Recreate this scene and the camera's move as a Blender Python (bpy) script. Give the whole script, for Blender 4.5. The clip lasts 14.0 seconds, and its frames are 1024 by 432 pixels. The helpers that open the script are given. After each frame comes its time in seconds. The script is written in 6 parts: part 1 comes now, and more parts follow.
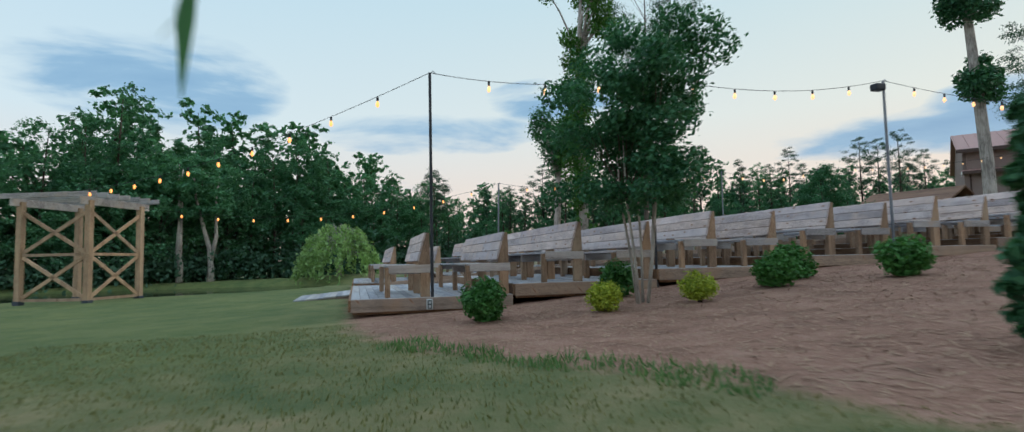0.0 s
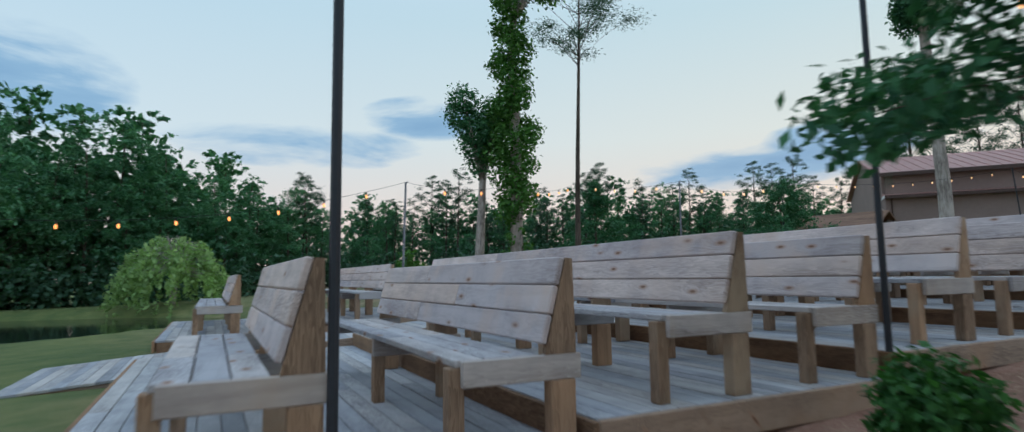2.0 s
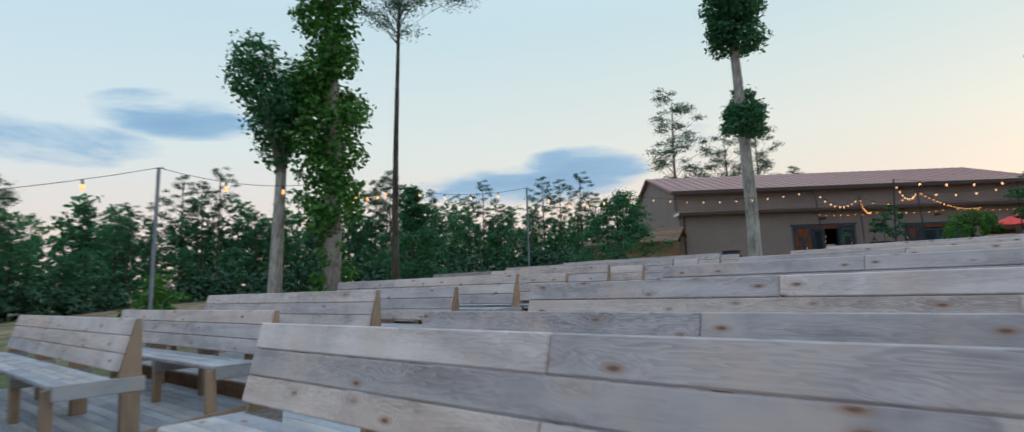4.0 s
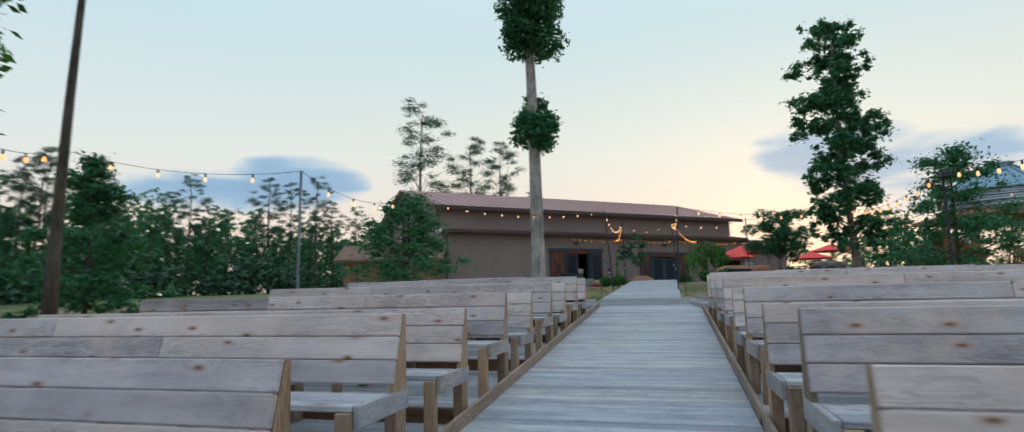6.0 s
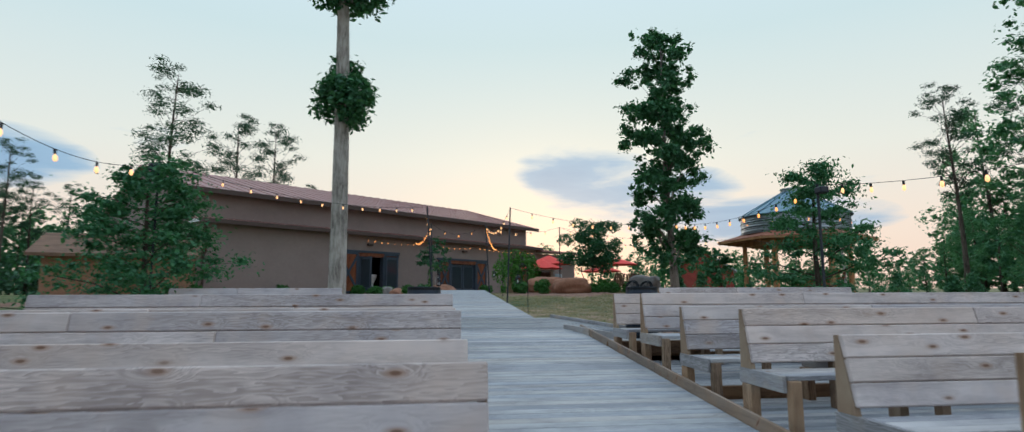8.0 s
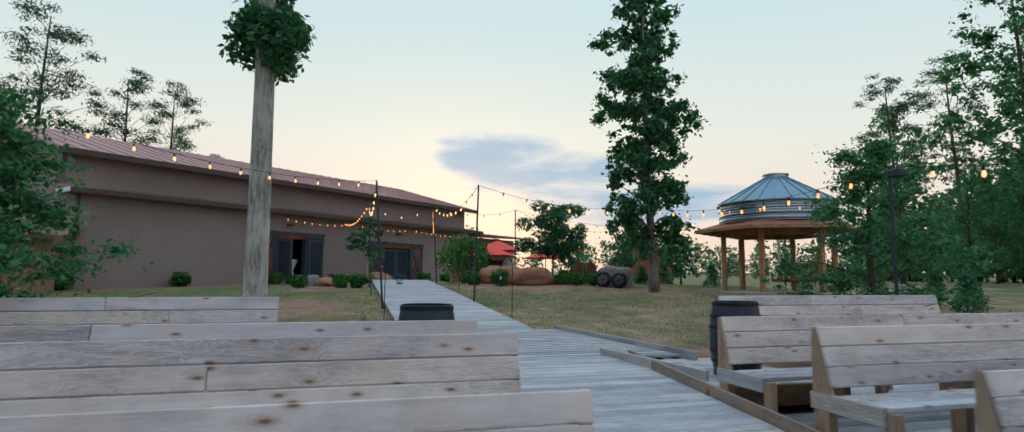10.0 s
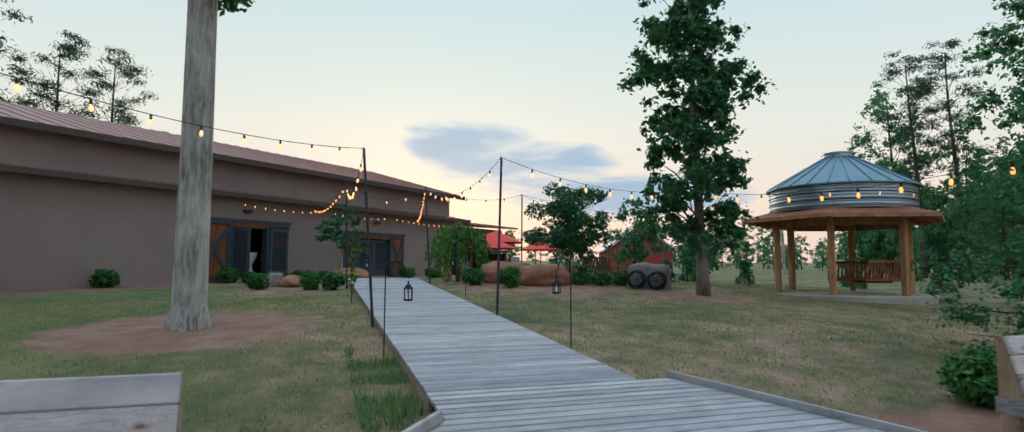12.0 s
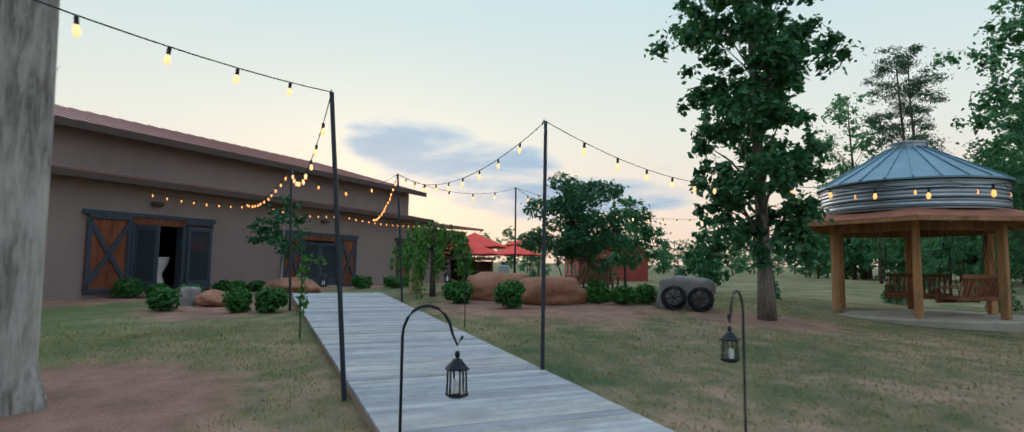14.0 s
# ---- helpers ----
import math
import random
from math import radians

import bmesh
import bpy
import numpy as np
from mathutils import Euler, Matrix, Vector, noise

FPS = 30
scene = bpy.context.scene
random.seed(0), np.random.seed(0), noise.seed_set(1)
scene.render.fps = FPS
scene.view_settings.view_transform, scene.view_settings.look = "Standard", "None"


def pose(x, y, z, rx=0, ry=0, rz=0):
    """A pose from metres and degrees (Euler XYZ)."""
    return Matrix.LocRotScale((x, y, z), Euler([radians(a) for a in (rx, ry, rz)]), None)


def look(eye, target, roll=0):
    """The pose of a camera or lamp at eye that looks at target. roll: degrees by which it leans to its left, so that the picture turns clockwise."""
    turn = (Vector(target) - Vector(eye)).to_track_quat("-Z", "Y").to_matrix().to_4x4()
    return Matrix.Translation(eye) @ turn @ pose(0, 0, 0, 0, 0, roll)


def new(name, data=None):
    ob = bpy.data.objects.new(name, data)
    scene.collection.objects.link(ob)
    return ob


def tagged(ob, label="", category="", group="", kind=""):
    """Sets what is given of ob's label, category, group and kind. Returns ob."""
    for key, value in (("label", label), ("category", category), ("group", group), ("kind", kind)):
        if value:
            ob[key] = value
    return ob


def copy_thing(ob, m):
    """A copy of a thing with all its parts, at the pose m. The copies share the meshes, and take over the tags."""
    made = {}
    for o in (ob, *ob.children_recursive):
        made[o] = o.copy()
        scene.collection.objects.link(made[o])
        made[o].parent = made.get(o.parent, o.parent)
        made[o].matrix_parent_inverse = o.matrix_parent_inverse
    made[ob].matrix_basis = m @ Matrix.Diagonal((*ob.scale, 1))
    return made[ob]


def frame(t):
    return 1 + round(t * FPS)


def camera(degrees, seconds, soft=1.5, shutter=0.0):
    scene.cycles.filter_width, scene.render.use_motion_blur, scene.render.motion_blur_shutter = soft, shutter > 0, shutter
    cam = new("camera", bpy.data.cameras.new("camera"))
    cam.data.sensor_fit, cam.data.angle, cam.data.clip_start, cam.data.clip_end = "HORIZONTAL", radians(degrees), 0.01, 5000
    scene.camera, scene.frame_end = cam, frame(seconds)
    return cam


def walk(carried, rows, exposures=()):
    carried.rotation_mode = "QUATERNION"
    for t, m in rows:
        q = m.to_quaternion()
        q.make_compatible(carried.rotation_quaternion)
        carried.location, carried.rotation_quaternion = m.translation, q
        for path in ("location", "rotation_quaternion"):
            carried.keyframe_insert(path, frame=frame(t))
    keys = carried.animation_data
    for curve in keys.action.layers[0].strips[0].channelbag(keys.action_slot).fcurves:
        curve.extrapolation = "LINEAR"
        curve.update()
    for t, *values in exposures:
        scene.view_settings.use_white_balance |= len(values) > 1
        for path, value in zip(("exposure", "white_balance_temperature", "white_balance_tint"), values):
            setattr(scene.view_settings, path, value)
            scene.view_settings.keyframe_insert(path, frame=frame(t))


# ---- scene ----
cam = camera(81.1, 14.0, soft=1.25, shutter=0.4)
# seconds, eye, yaw, pitch, roll
ROWS = [
    (0.0, 0.355, -3.562, 0.668, -14.62, 4.21, -1.25),
    (0.5, 0.397, -1.741, 0.644, -16.55, 4.79, -0.98),
    (1.0, 0.483, 0.054, 0.711, -19.31, 5.26, -0.91),
    (1.5, 0.692, 1.755, 0.833, -22.73, 5.70, -0.93),
    (2.0, 1.038, 3.339, 1.037, -26.62, 5.81, -0.81),
    (2.5, 1.317, 4.730, 1.208, -31.19, 5.92, -0.94),
    (3.0, 1.550, 5.966, 1.328, -36.43, 6.10, -1.30),
    (3.5, 1.828, 7.125, 1.416, -42.24, 6.32, -1.72),
    (4.0, 2.244, 8.282, 1.494, -48.50, 6.53, -2.03),
    (4.5, 2.893, 9.513, 1.582, -55.11, 6.70, -2.05),
    (5.0, 3.779, 10.780, 1.679, -61.80, 6.86, -1.78),
    (5.5, 4.640, 11.766, 1.729, -68.26, 7.23, -1.61),
    (6.0, 5.447, 12.658, 1.773, -75.26, 7.50, -1.20),
    (6.5, 6.349, 13.435, 1.808, -82.06, 7.71, -0.89),
    (7.0, 7.510, 14.063, 1.808, -87.96, 7.98, -0.78),
    (7.5, 8.475, 14.423, 1.905, -93.06, 7.90, -0.52),
    (8.0, 9.403, 14.655, 2.063, -97.08, 7.68, -0.20),
    (8.5, 10.313, 14.899, 2.206, -100.12, 7.33, 0.03),
    (9.0, 11.210, 15.158, 2.319, -102.37, 6.88, 0.17),
    (9.5, 12.123, 15.399, 2.409, -103.97, 6.40, 0.25),
    (10.0, 13.082, 15.595, 2.479, -105.10, 5.91, 0.30),
    (10.5, 14.114, 15.713, 2.535, -105.91, 5.48, 0.35),
    (11.0, 15.235, 15.754, 2.588, -106.61, 5.17, 0.39),
    (11.5, 16.383, 15.791, 2.675, -107.40, 5.01, 0.34),
    (12.0, 17.441, 15.775, 2.790, -108.11, 4.85, 0.30),
    (12.5, 18.543, 15.804, 2.835, -109.24, 4.96, 0.39),
    (13.0, 19.642, 15.802, 2.915, -110.51, 4.92, 0.49),
    (13.5, 20.804, 15.780, 2.971, -112.04, 5.03, 0.56),
    (14.0, 21.964, 15.730, 3.070, -113.63, 5.00, 0.58),
]
walk(cam, [(t, pose(x, y, z, 90 + pitch, 0, yaw) @ pose(0, 0, 0, 0, 0, roll)) for t, x, y, z, yaw, pitch, roll in ROWS],
     exposures=[(0.0, 0.09, 5980.0, 11.0), (2.0, 0.0, 5800.0, 11.0), (5.0, 0.09, 5950.0, 11.0), (14.0, 0.10, 5990.0, 11.0)])

# ---- world and sun ----
SUN_YAW = -100.0            # the bright side of the evening sky, behind the hall
world = bpy.data.worlds.new("evening_sky")
scene.world = world
world.use_nodes = True


def node(tree, kind, **props):
    n = tree.nodes.new(kind)
    for k, v in props.items():
        if k == "ins":
            for i, val in v.items():
                n.inputs[i].default_value = val
        elif k == "operation":
            n.operation = v
        elif k == "blend_type":
            n.blend_type = v
        elif k == "data_type":
            n.data_type = v
        elif k == "attribute_name":
            n.attribute_name = v
        elif k == "sky_type":
            n.sky_type = v
    return n


def ramp(tree, stops, fac=None):
    n = tree.nodes.new("ShaderNodeValToRGB")
    el = n.color_ramp.elements
    while len(el) < len(stops):
        el.new(0.5)
    for e, (p, c) in zip(el, stops):
        e.position = p
        e.color = (*c, 1) if len(c) == 3 else c
    if fac is not None:
        tree.links.new(fac, n.inputs[0])
    return n


def mixc(tree, fac, a, b, blend="MIX"):
    n = tree.nodes.new("ShaderNodeMix")
    n.data_type = "RGBA"
    n.blend_type = blend
    for sock, v in ((n.inputs[0], fac), (n.inputs[6], a), (n.inputs[7], b)):
        if isinstance(v, (int, float)):
            sock.default_value = v
        elif isinstance(v, tuple):
            sock.default_value = (*v, 1)
        else:
            tree.links.new(v, sock)
    return n.outputs[2]


def maths(tree, op, a, b=0.0, c=0.0):
    n = tree.nodes.new("ShaderNodeMath")
    n.operation = op
    for sock, v in zip(n.inputs, (a, b, c)):
        if isinstance(v, (int, float)):
            sock.default_value = v
        else:
            tree.links.new(v, sock)
    return n.outputs[0]


def build_world():
    t = world.node_tree
    t.nodes.clear()
    out = t.nodes.new("ShaderNodeOutputWorld")
    bg = t.nodes.new("ShaderNodeBackground")
    co = t.nodes.new("ShaderNodeTexCoord")
    sep = t.nodes.new("ShaderNodeSeparateXYZ")
    t.links.new(co.outputs["Generated"], sep.inputs[0])
    sky = t.nodes.new("ShaderNodeTexSky")
    sky.sky_type = "NISHITA"
    sky.sun_disc = False
    sky.sun_elevation = radians(4.0)
    sky.sun_rotation = radians(-SUN_YAW)
    sky.dust_density = 2.0
    skyc = mixc(t, 1.0, sky.outputs[0], (0.10, 0.10, 0.10), "MULTIPLY")
    z = maths(t, "MAXIMUM", sep.outputs[2], 0.0)
    # clear evening sky: cream at the horizon, pale green-blue above
    east = maths(t, "MULTIPLY_ADD", maths(t, "ADD", maths(t, "MULTIPLY", sep.outputs[0], math.sin(radians(-SUN_YAW))),
                 maths(t, "MULTIPLY", sep.outputs[1], math.cos(radians(-SUN_YAW)))), 0.5, 0.5)
    warm = ramp(t, [(0.0, (0.84, 0.60, 0.46)), (0.10, (0.86, 0.70, 0.55)), (0.22, (0.78, 0.76, 0.63)), (0.40, (0.60, 0.71, 0.67)), (0.62, (0.62, 0.76, 0.82)), (1.0, (0.92, 1.10, 1.22))], z)
    cool = ramp(t, [(0.0, (0.80, 0.58, 0.48)), (0.10, (0.78, 0.69, 0.60)), (0.22, (0.64, 0.74, 0.74)), (0.42, (0.52, 0.68, 0.73)), (0.62, (0.60, 0.76, 0.86)), (1.0, (0.92, 1.10, 1.25))], z)
    clear = mixc(t, ramp(t, [(0.25, (0, 0, 0)), (0.95, (1, 1, 1))], east).outputs[0], cool.outputs[0], warm.outputs[0])
    # clouds: stretched along the horizon
    comb = t.nodes.new("ShaderNodeCombineXYZ")
    t.links.new(maths(t, "MULTIPLY", sep.outputs[0], 1.0), comb.inputs[0])
    t.links.new(maths(t, "MULTIPLY", sep.outputs[1], 1.0), comb.inputs[1])
    t.links.new(maths(t, "MULTIPLY", sep.outputs[2], 4.2), comb.inputs[2])
    n1 = node(t, "ShaderNodeTexNoise", ins={"Scale": 4.2, "Detail": 6.0, "Roughness": 0.55, "Distortion": 0.35})
    mp = t.nodes.new("ShaderNodeMapping")
    mp.inputs["Location"].default_value = CLOUD_SHIFT
    t.links.new(comb.outputs[0], mp.inputs[0])
    t.links.new(mp.outputs[0], n1.inputs["Vector"])
    # banks of cloud: bearing, height above the horizon, half width and half height in degrees
    total = None
    for yaw, el, w, hgt in CLOUD_BANKS:
        cx, cy = math.sin(radians(-yaw)), math.cos(radians(-yaw))
        side = maths(t, "ADD", maths(t, "MULTIPLY", sep.outputs[0], cy), maths(t, "MULTIPLY", sep.outputs[1], -cx))
        ahead = maths(t, "ADD", maths(t, "MULTIPLY", sep.outputs[0], cx), maths(t, "MULTIPLY", sep.outputs[1], cy))
        u = maths(t, "DIVIDE", side, math.sin(radians(w)))
        v = maths(t, "DIVIDE", maths(t, "SUBTRACT", sep.outputs[2], math.sin(radians(el))), math.sin(radians(hgt)))
        d = maths(t, "ADD", maths(t, "MULTIPLY", u, u), maths(t, "MULTIPLY", v, v))
        k = maths(t, "MULTIPLY", maths(t, "MAXIMUM", maths(t, "SUBTRACT", 1.0, d), 0.0), maths(t, "GREATER_THAN", ahead, 0.0))
        total = k if total is None else maths(t, "MAXIMUM", total, k)
    dens = maths(t, "ADD", maths(t, "MULTIPLY", maths(t, "SUBTRACT", n1.outputs[0], 0.5), 1.5), maths(t, "MULTIPLY", maths(t, "SQRT", total), 0.62))
    mask = ramp(t, [(0.26, (0, 0, 0)), (0.62, (1, 1, 1))], dens)
    band = ramp(t, [(0.03, (0, 0, 0)), (0.07, (1, 1, 1)), (0.30, (1, 1, 1)), (0.42, (0.15, 0.15, 0.15))], z)
    amount = maths(t, "MULTIPLY", maths(t, "MULTIPLY", mask.outputs[0], band.outputs[0]), 0.84)
    cloud = ramp(t, [(0.25, (0.48, 0.60, 0.66)), (0.55, (0.25, 0.43, 0.58)), (0.95, (0.15, 0.32, 0.50))], dens)
    allc = mixc(t, amount, clear, cloud.outputs[0])
    final = mixc(t, 0.08, allc, skyc)
    t.links.new(final, bg.inputs[0])
    bg.inputs[1].default_value = SKY_STRENGTH
    t.links.new(bg.outputs[0], out.inputs[0])


CLOUD_SHIFT = (0.0, 0.0, 0.0)
CLOUD_BANKS = [(17, 15, 11, 5), (-7, 12, 12, 2.2), (-19, 15, 7, 2.2), (-47, 9.5, 12, 2.2), (-55, 10.5, 7, 2.5), (-104, 12, 7, 3.5), (-109, 9.5, 10, 3), (-119, 6.5, 12, 2.5)]
SKY_STRENGTH = 1.08
build_world()
sun = new("sun", bpy.data.lights.new("sun", "SUN"))
sun.data.energy, sun.data.angle, sun.data.color = 0.6, radians(20), (1.0, 0.86, 0.70)
sun.matrix_world = look((60 * math.sin(radians(-SUN_YAW)), 60 * math.cos(radians(-SUN_YAW)), 14), (0, 0, 0))

# ---- materials ----
def material(name, rough=0.8, metal=0.0, spec=0.3):
    m = bpy.data.materials.new(name)
    m.use_nodes = True
    t = m.node_tree
    b = t.nodes["Principled BSDF"]
    b.inputs["Roughness"].default_value = rough
    b.inputs["Metallic"].default_value = metal
    b.inputs["Specular IOR Level"].default_value = spec
    return m, t, b


def coords(t, scale, rnd=0.0, rot=(0, 0, 0)):
    """Object coordinates, scaled, shifted by each object's own random number."""
    co = t.nodes.new("ShaderNodeTexCoord")
    mp = t.nodes.new("ShaderNodeMapping")
    mp.inputs["Scale"].default_value = scale
    mp.inputs["Rotation"].default_value = rot
    src = co.outputs["Object"]
    if rnd:
        info = t.nodes.new("ShaderNodeObjectInfo")
        geo = t.nodes.new("ShaderNodeNewGeometry")
        add = t.nodes.new("ShaderNodeVectorMath")
        add.operation = "ADD"
        cx = t.nodes.new("ShaderNodeCombineXYZ")
        both = maths(t, "ADD", maths(t, "MULTIPLY", info.outputs["Random"], rnd), maths(t, "MULTIPLY", geo.outputs["Random Per Island"], rnd * 0.7))
        for i in range(3):
            t.links.new(both, cx.inputs[i])
        t.links.new(src, add.inputs[0])
        t.links.new(cx.outputs[0], add.inputs[1])
        src = add.outputs[0]
    t.links.new(src, mp.inputs[0])
    return mp.outputs[0]


def noise_tex(t, vec, scale, detail=4.0, rough=0.55, distort=0.0):
    n = node(t, "ShaderNodeTexNoise", ins={"Scale": scale, "Detail": detail, "Roughness": rough, "Distortion": distort})
    if vec is not None:
        t.links.new(vec, n.inputs["Vector"])
    return n.outputs[0]


def bump(t, b, height, strength=0.3, dist=0.01):
    n = t.nodes.new("ShaderNodeBump")
    n.inputs["Strength"].default_value = strength
    n.inputs["Distance"].default_value = dist
    t.links.new(height, n.inputs["Height"])
    t.links.new(n.outputs[0], b.inputs["Normal"])


def wood(name, light, dark, axis, tint=None, knots=True, rough=0.85, streak=1.0):
    """Planks with the grain along one axis of the object: soft rings that bend round a few knots, weather stains, a tone of its own for each board."""
    m, t, b = material(name, rough)
    along = {"x": (0.10, 1, 1), "y": (1, 0.10, 1), "z": (1, 1, 0.10)}[axis]
    sp = t.nodes.new("ShaderNodeSeparateXYZ")
    t.links.new(coords(t, (1, 1, 1), 19.0), sp.inputs[0])
    kv = t.nodes.new("ShaderNodeCombineXYZ")
    t.links.new(sp.outputs[{"x": 0, "y": 1, "z": 2}[axis]], kv.inputs[0])
    t.links.new(maths(t, "MULTIPLY", maths(t, "ADD", sp.outputs[0], sp.outputs[1 if axis == "z" else 2]), 2.2), kv.inputs[1])
    vor = node(t, "ShaderNodeTexVoronoi", ins={"Scale": 1.9, "Randomness": 1.0})
    vor.voronoi_dimensions = "2D"
    t.links.new(kv.outputs[0], vor.inputs["Vector"])
    near = ramp(t, [(0.0, (1, 1, 1)), (0.30, (0, 0, 0))], vor.outputs["Distance"]).outputs[0]
    v = coords(t, along, 37.0)
    if knots:
        bend = t.nodes.new("ShaderNodeVectorMath")
        bend.operation = "ADD"
        cb = t.nodes.new("ShaderNodeCombineXYZ")
        for i in range(3):
            t.links.new(maths(t, "MULTIPLY", near, 0.045), cb.inputs[i])
        t.links.new(v, bend.inputs[0])
        t.links.new(cb.outputs[0], bend.inputs[1])
        v = bend.outputs[0]
    fine = noise_tex(t, v, 70.0, 3.0, 0.6)
    broad = noise_tex(t, v, 7.0, 3.0, 0.5, 0.8)
    rings = node(t, "ShaderNodeTexWave", ins={"Scale": 15.0, "Distortion": 11.0, "Detail": 1.0, "Detail Scale": 3.5})
    rings.wave_type = "BANDS"
    rings.bands_direction = "DIAGONAL"
    rings.wave_profile = "SAW"
    t.links.new(v, rings.inputs["Vector"])
    where = ramp(t, [(0.40, (0.15, 0.15, 0.15)), (0.62, (1, 1, 1))], noise_tex(t, v, 2.3, 2.0)).outputs[0]
    ringed = maths(t, "MULTIPLY", maths(t, "MULTIPLY", rings.outputs[0], where), 0.33 * streak)
    mixv = maths(t, "ADD", maths(t, "MULTIPLY", fine, 0.14), maths(t, "ADD", maths(t, "MULTIPLY", broad, 0.62), maths(t, "SUBTRACT", 0.18, ringed)))
    base = ramp(t, [(0.28, dark), (0.58, light)], mixv).outputs[0]
    info = t.nodes.new("ShaderNodeObjectInfo")
    geo = t.nodes.new("ShaderNodeNewGeometry")
    tone = maths(t, "FRACT", maths(t, "ADD", maths(t, "MULTIPLY", info.outputs["Random"], 7.3), maths(t, "MULTIPLY", geo.outputs["Random Per Island"], 0.77)))
    base = mixc(t, 1.0, base, ramp(t, [(0.0, (0.70, 0.70, 0.72)), (0.3, (0.88, 0.90, 0.95)), (0.55, (1.0, 0.98, 0.97)), (0.8, (1.08, 1.0, 0.93)), (1.0, (1.14, 1.12, 1.12))], tone).outputs[0], "MULTIPLY")
    stain = noise_tex(t, coords(t, (1, 1, 1), 23.0), 2.6, 4.0, 0.6)
    base = mixc(t, 1.0, base, ramp(t, [(0.30, (0.80, 0.80, 0.82)), (0.52, (1, 1, 1)), (0.75, (1.10, 1.08, 1.05))], stain).outputs[0], "MULTIPLY")
    if tint:
        patch = noise_tex(t, coords(t, (1, 1, 1), 11.0), 2.2, 3.0)
        base = mixc(t, ramp(t, [(0.52, (0, 0, 0)), (0.72, (0.7, 0.7, 0.7))], patch).outputs[0], base, tint)
    if knots:
        lot = t.nodes.new("ShaderNodeSeparateColor")
        t.links.new(vor.outputs["Color"], lot.inputs[0])
        some = ramp(t, [(0.15, (0, 0, 0)), (0.35, (1, 1, 1))], lot.outputs[0]).outputs[0]
        halo = ramp(t, [(0.045, (1, 1, 1)), (0.13, (0, 0, 0))], vor.outputs["Distance"]).outputs[0]
        base = mixc(t, maths(t, "MULTIPLY", maths(t, "MULTIPLY", halo, some), 0.72), base, (0.33, 0.19, 0.12))
        spot = ramp(t, [(0.030, (1, 1, 1)), (0.058, (0, 0, 0))], vor.outputs["Distance"]).outputs[0]
        base = mixc(t, maths(t, "MULTIPLY", maths(t, "MULTIPLY", spot, some), 0.80), base, (0.15, 0.075, 0.045))
    t.links.new(base, b.inputs["Base Color"])
    bump(t, b, mixv, 0.30, 0.005)
    return m


def plain(name, color, rough=0.6, metal=0.0, vary=0.15, scale=6.0, bumpy=0.0, spec=0.3):
    m, t, b = material(name, rough, metal, spec)
    v = coords(t, (1, 1, 1), 5.0)
    n = noise_tex(t, v, scale, 4.0)
    n2 = noise_tex(t, v, scale * 9, 3.0)
    lo, hi = tuple(c * (1 - vary) for c in color), tuple(min(1, c * (1 + vary)) for c in color)
    f = maths(t, "ADD", maths(t, "MULTIPLY", n, 0.7), maths(t, "MULTIPLY", n2, 0.3))
    t.links.new(ramp(t, [(0.3, lo), (0.7, hi)], f).outputs[0], b.inputs["Base Color"])
    if bumpy:
        bump(t, b, f, bumpy, 0.01)
    return m


def glow(name, color, strength):
    m = bpy.data.materials.new(name)
    m.use_nodes = True
    t = m.node_tree
    b = t.nodes["Principled BSDF"]
    b.inputs["Base Color"].default_value = (*color, 1)
    b.inputs["Emission Color"].default_value = (*color, 1)
    b.inputs["Emission Strength"].default_value = strength
    return m


def leaf(name, lo, hi, transl=0.25):
    """Leaves: each one takes its own green, a little light passes through."""
    m, t, b = material(name, 0.55, 0.0, 0.25)
    geo = t.nodes.new("ShaderNodeNewGeometry")
    info = t.nodes.new("ShaderNodeObjectInfo")
    n = noise_tex(t, coords(t, (1, 1, 1)), 0.8, 2.0)
    f = maths(t, "ADD", maths(t, "MULTIPLY", geo.outputs["Random Per Island"], 0.55), maths(t, "ADD", maths(t, "MULTIPLY", n, 0.35), maths(t, "MULTIPLY", info.outputs["Random"], 0.25)))
    c = ramp(t, [(0.15, lo), (0.95, hi)], f).outputs[0]
    t.links.new(c, b.inputs["Base Color"])
    tr = t.nodes.new("ShaderNodeBsdfTranslucent")
    t.links.new(mixc(t, 1.0, c, (1.1, 1.25, 0.6), "MULTIPLY"), tr.inputs[0])
    mx = t.nodes.new("ShaderNodeMixShader")
    mx.inputs[0].default_value = transl
    t.links.new(b.outputs[0], mx.inputs[1])
    t.links.new(tr.outputs[0], mx.inputs[2])
    t.links.new(mx.outputs[0], t.nodes["Material Output"].inputs[0])
    return m


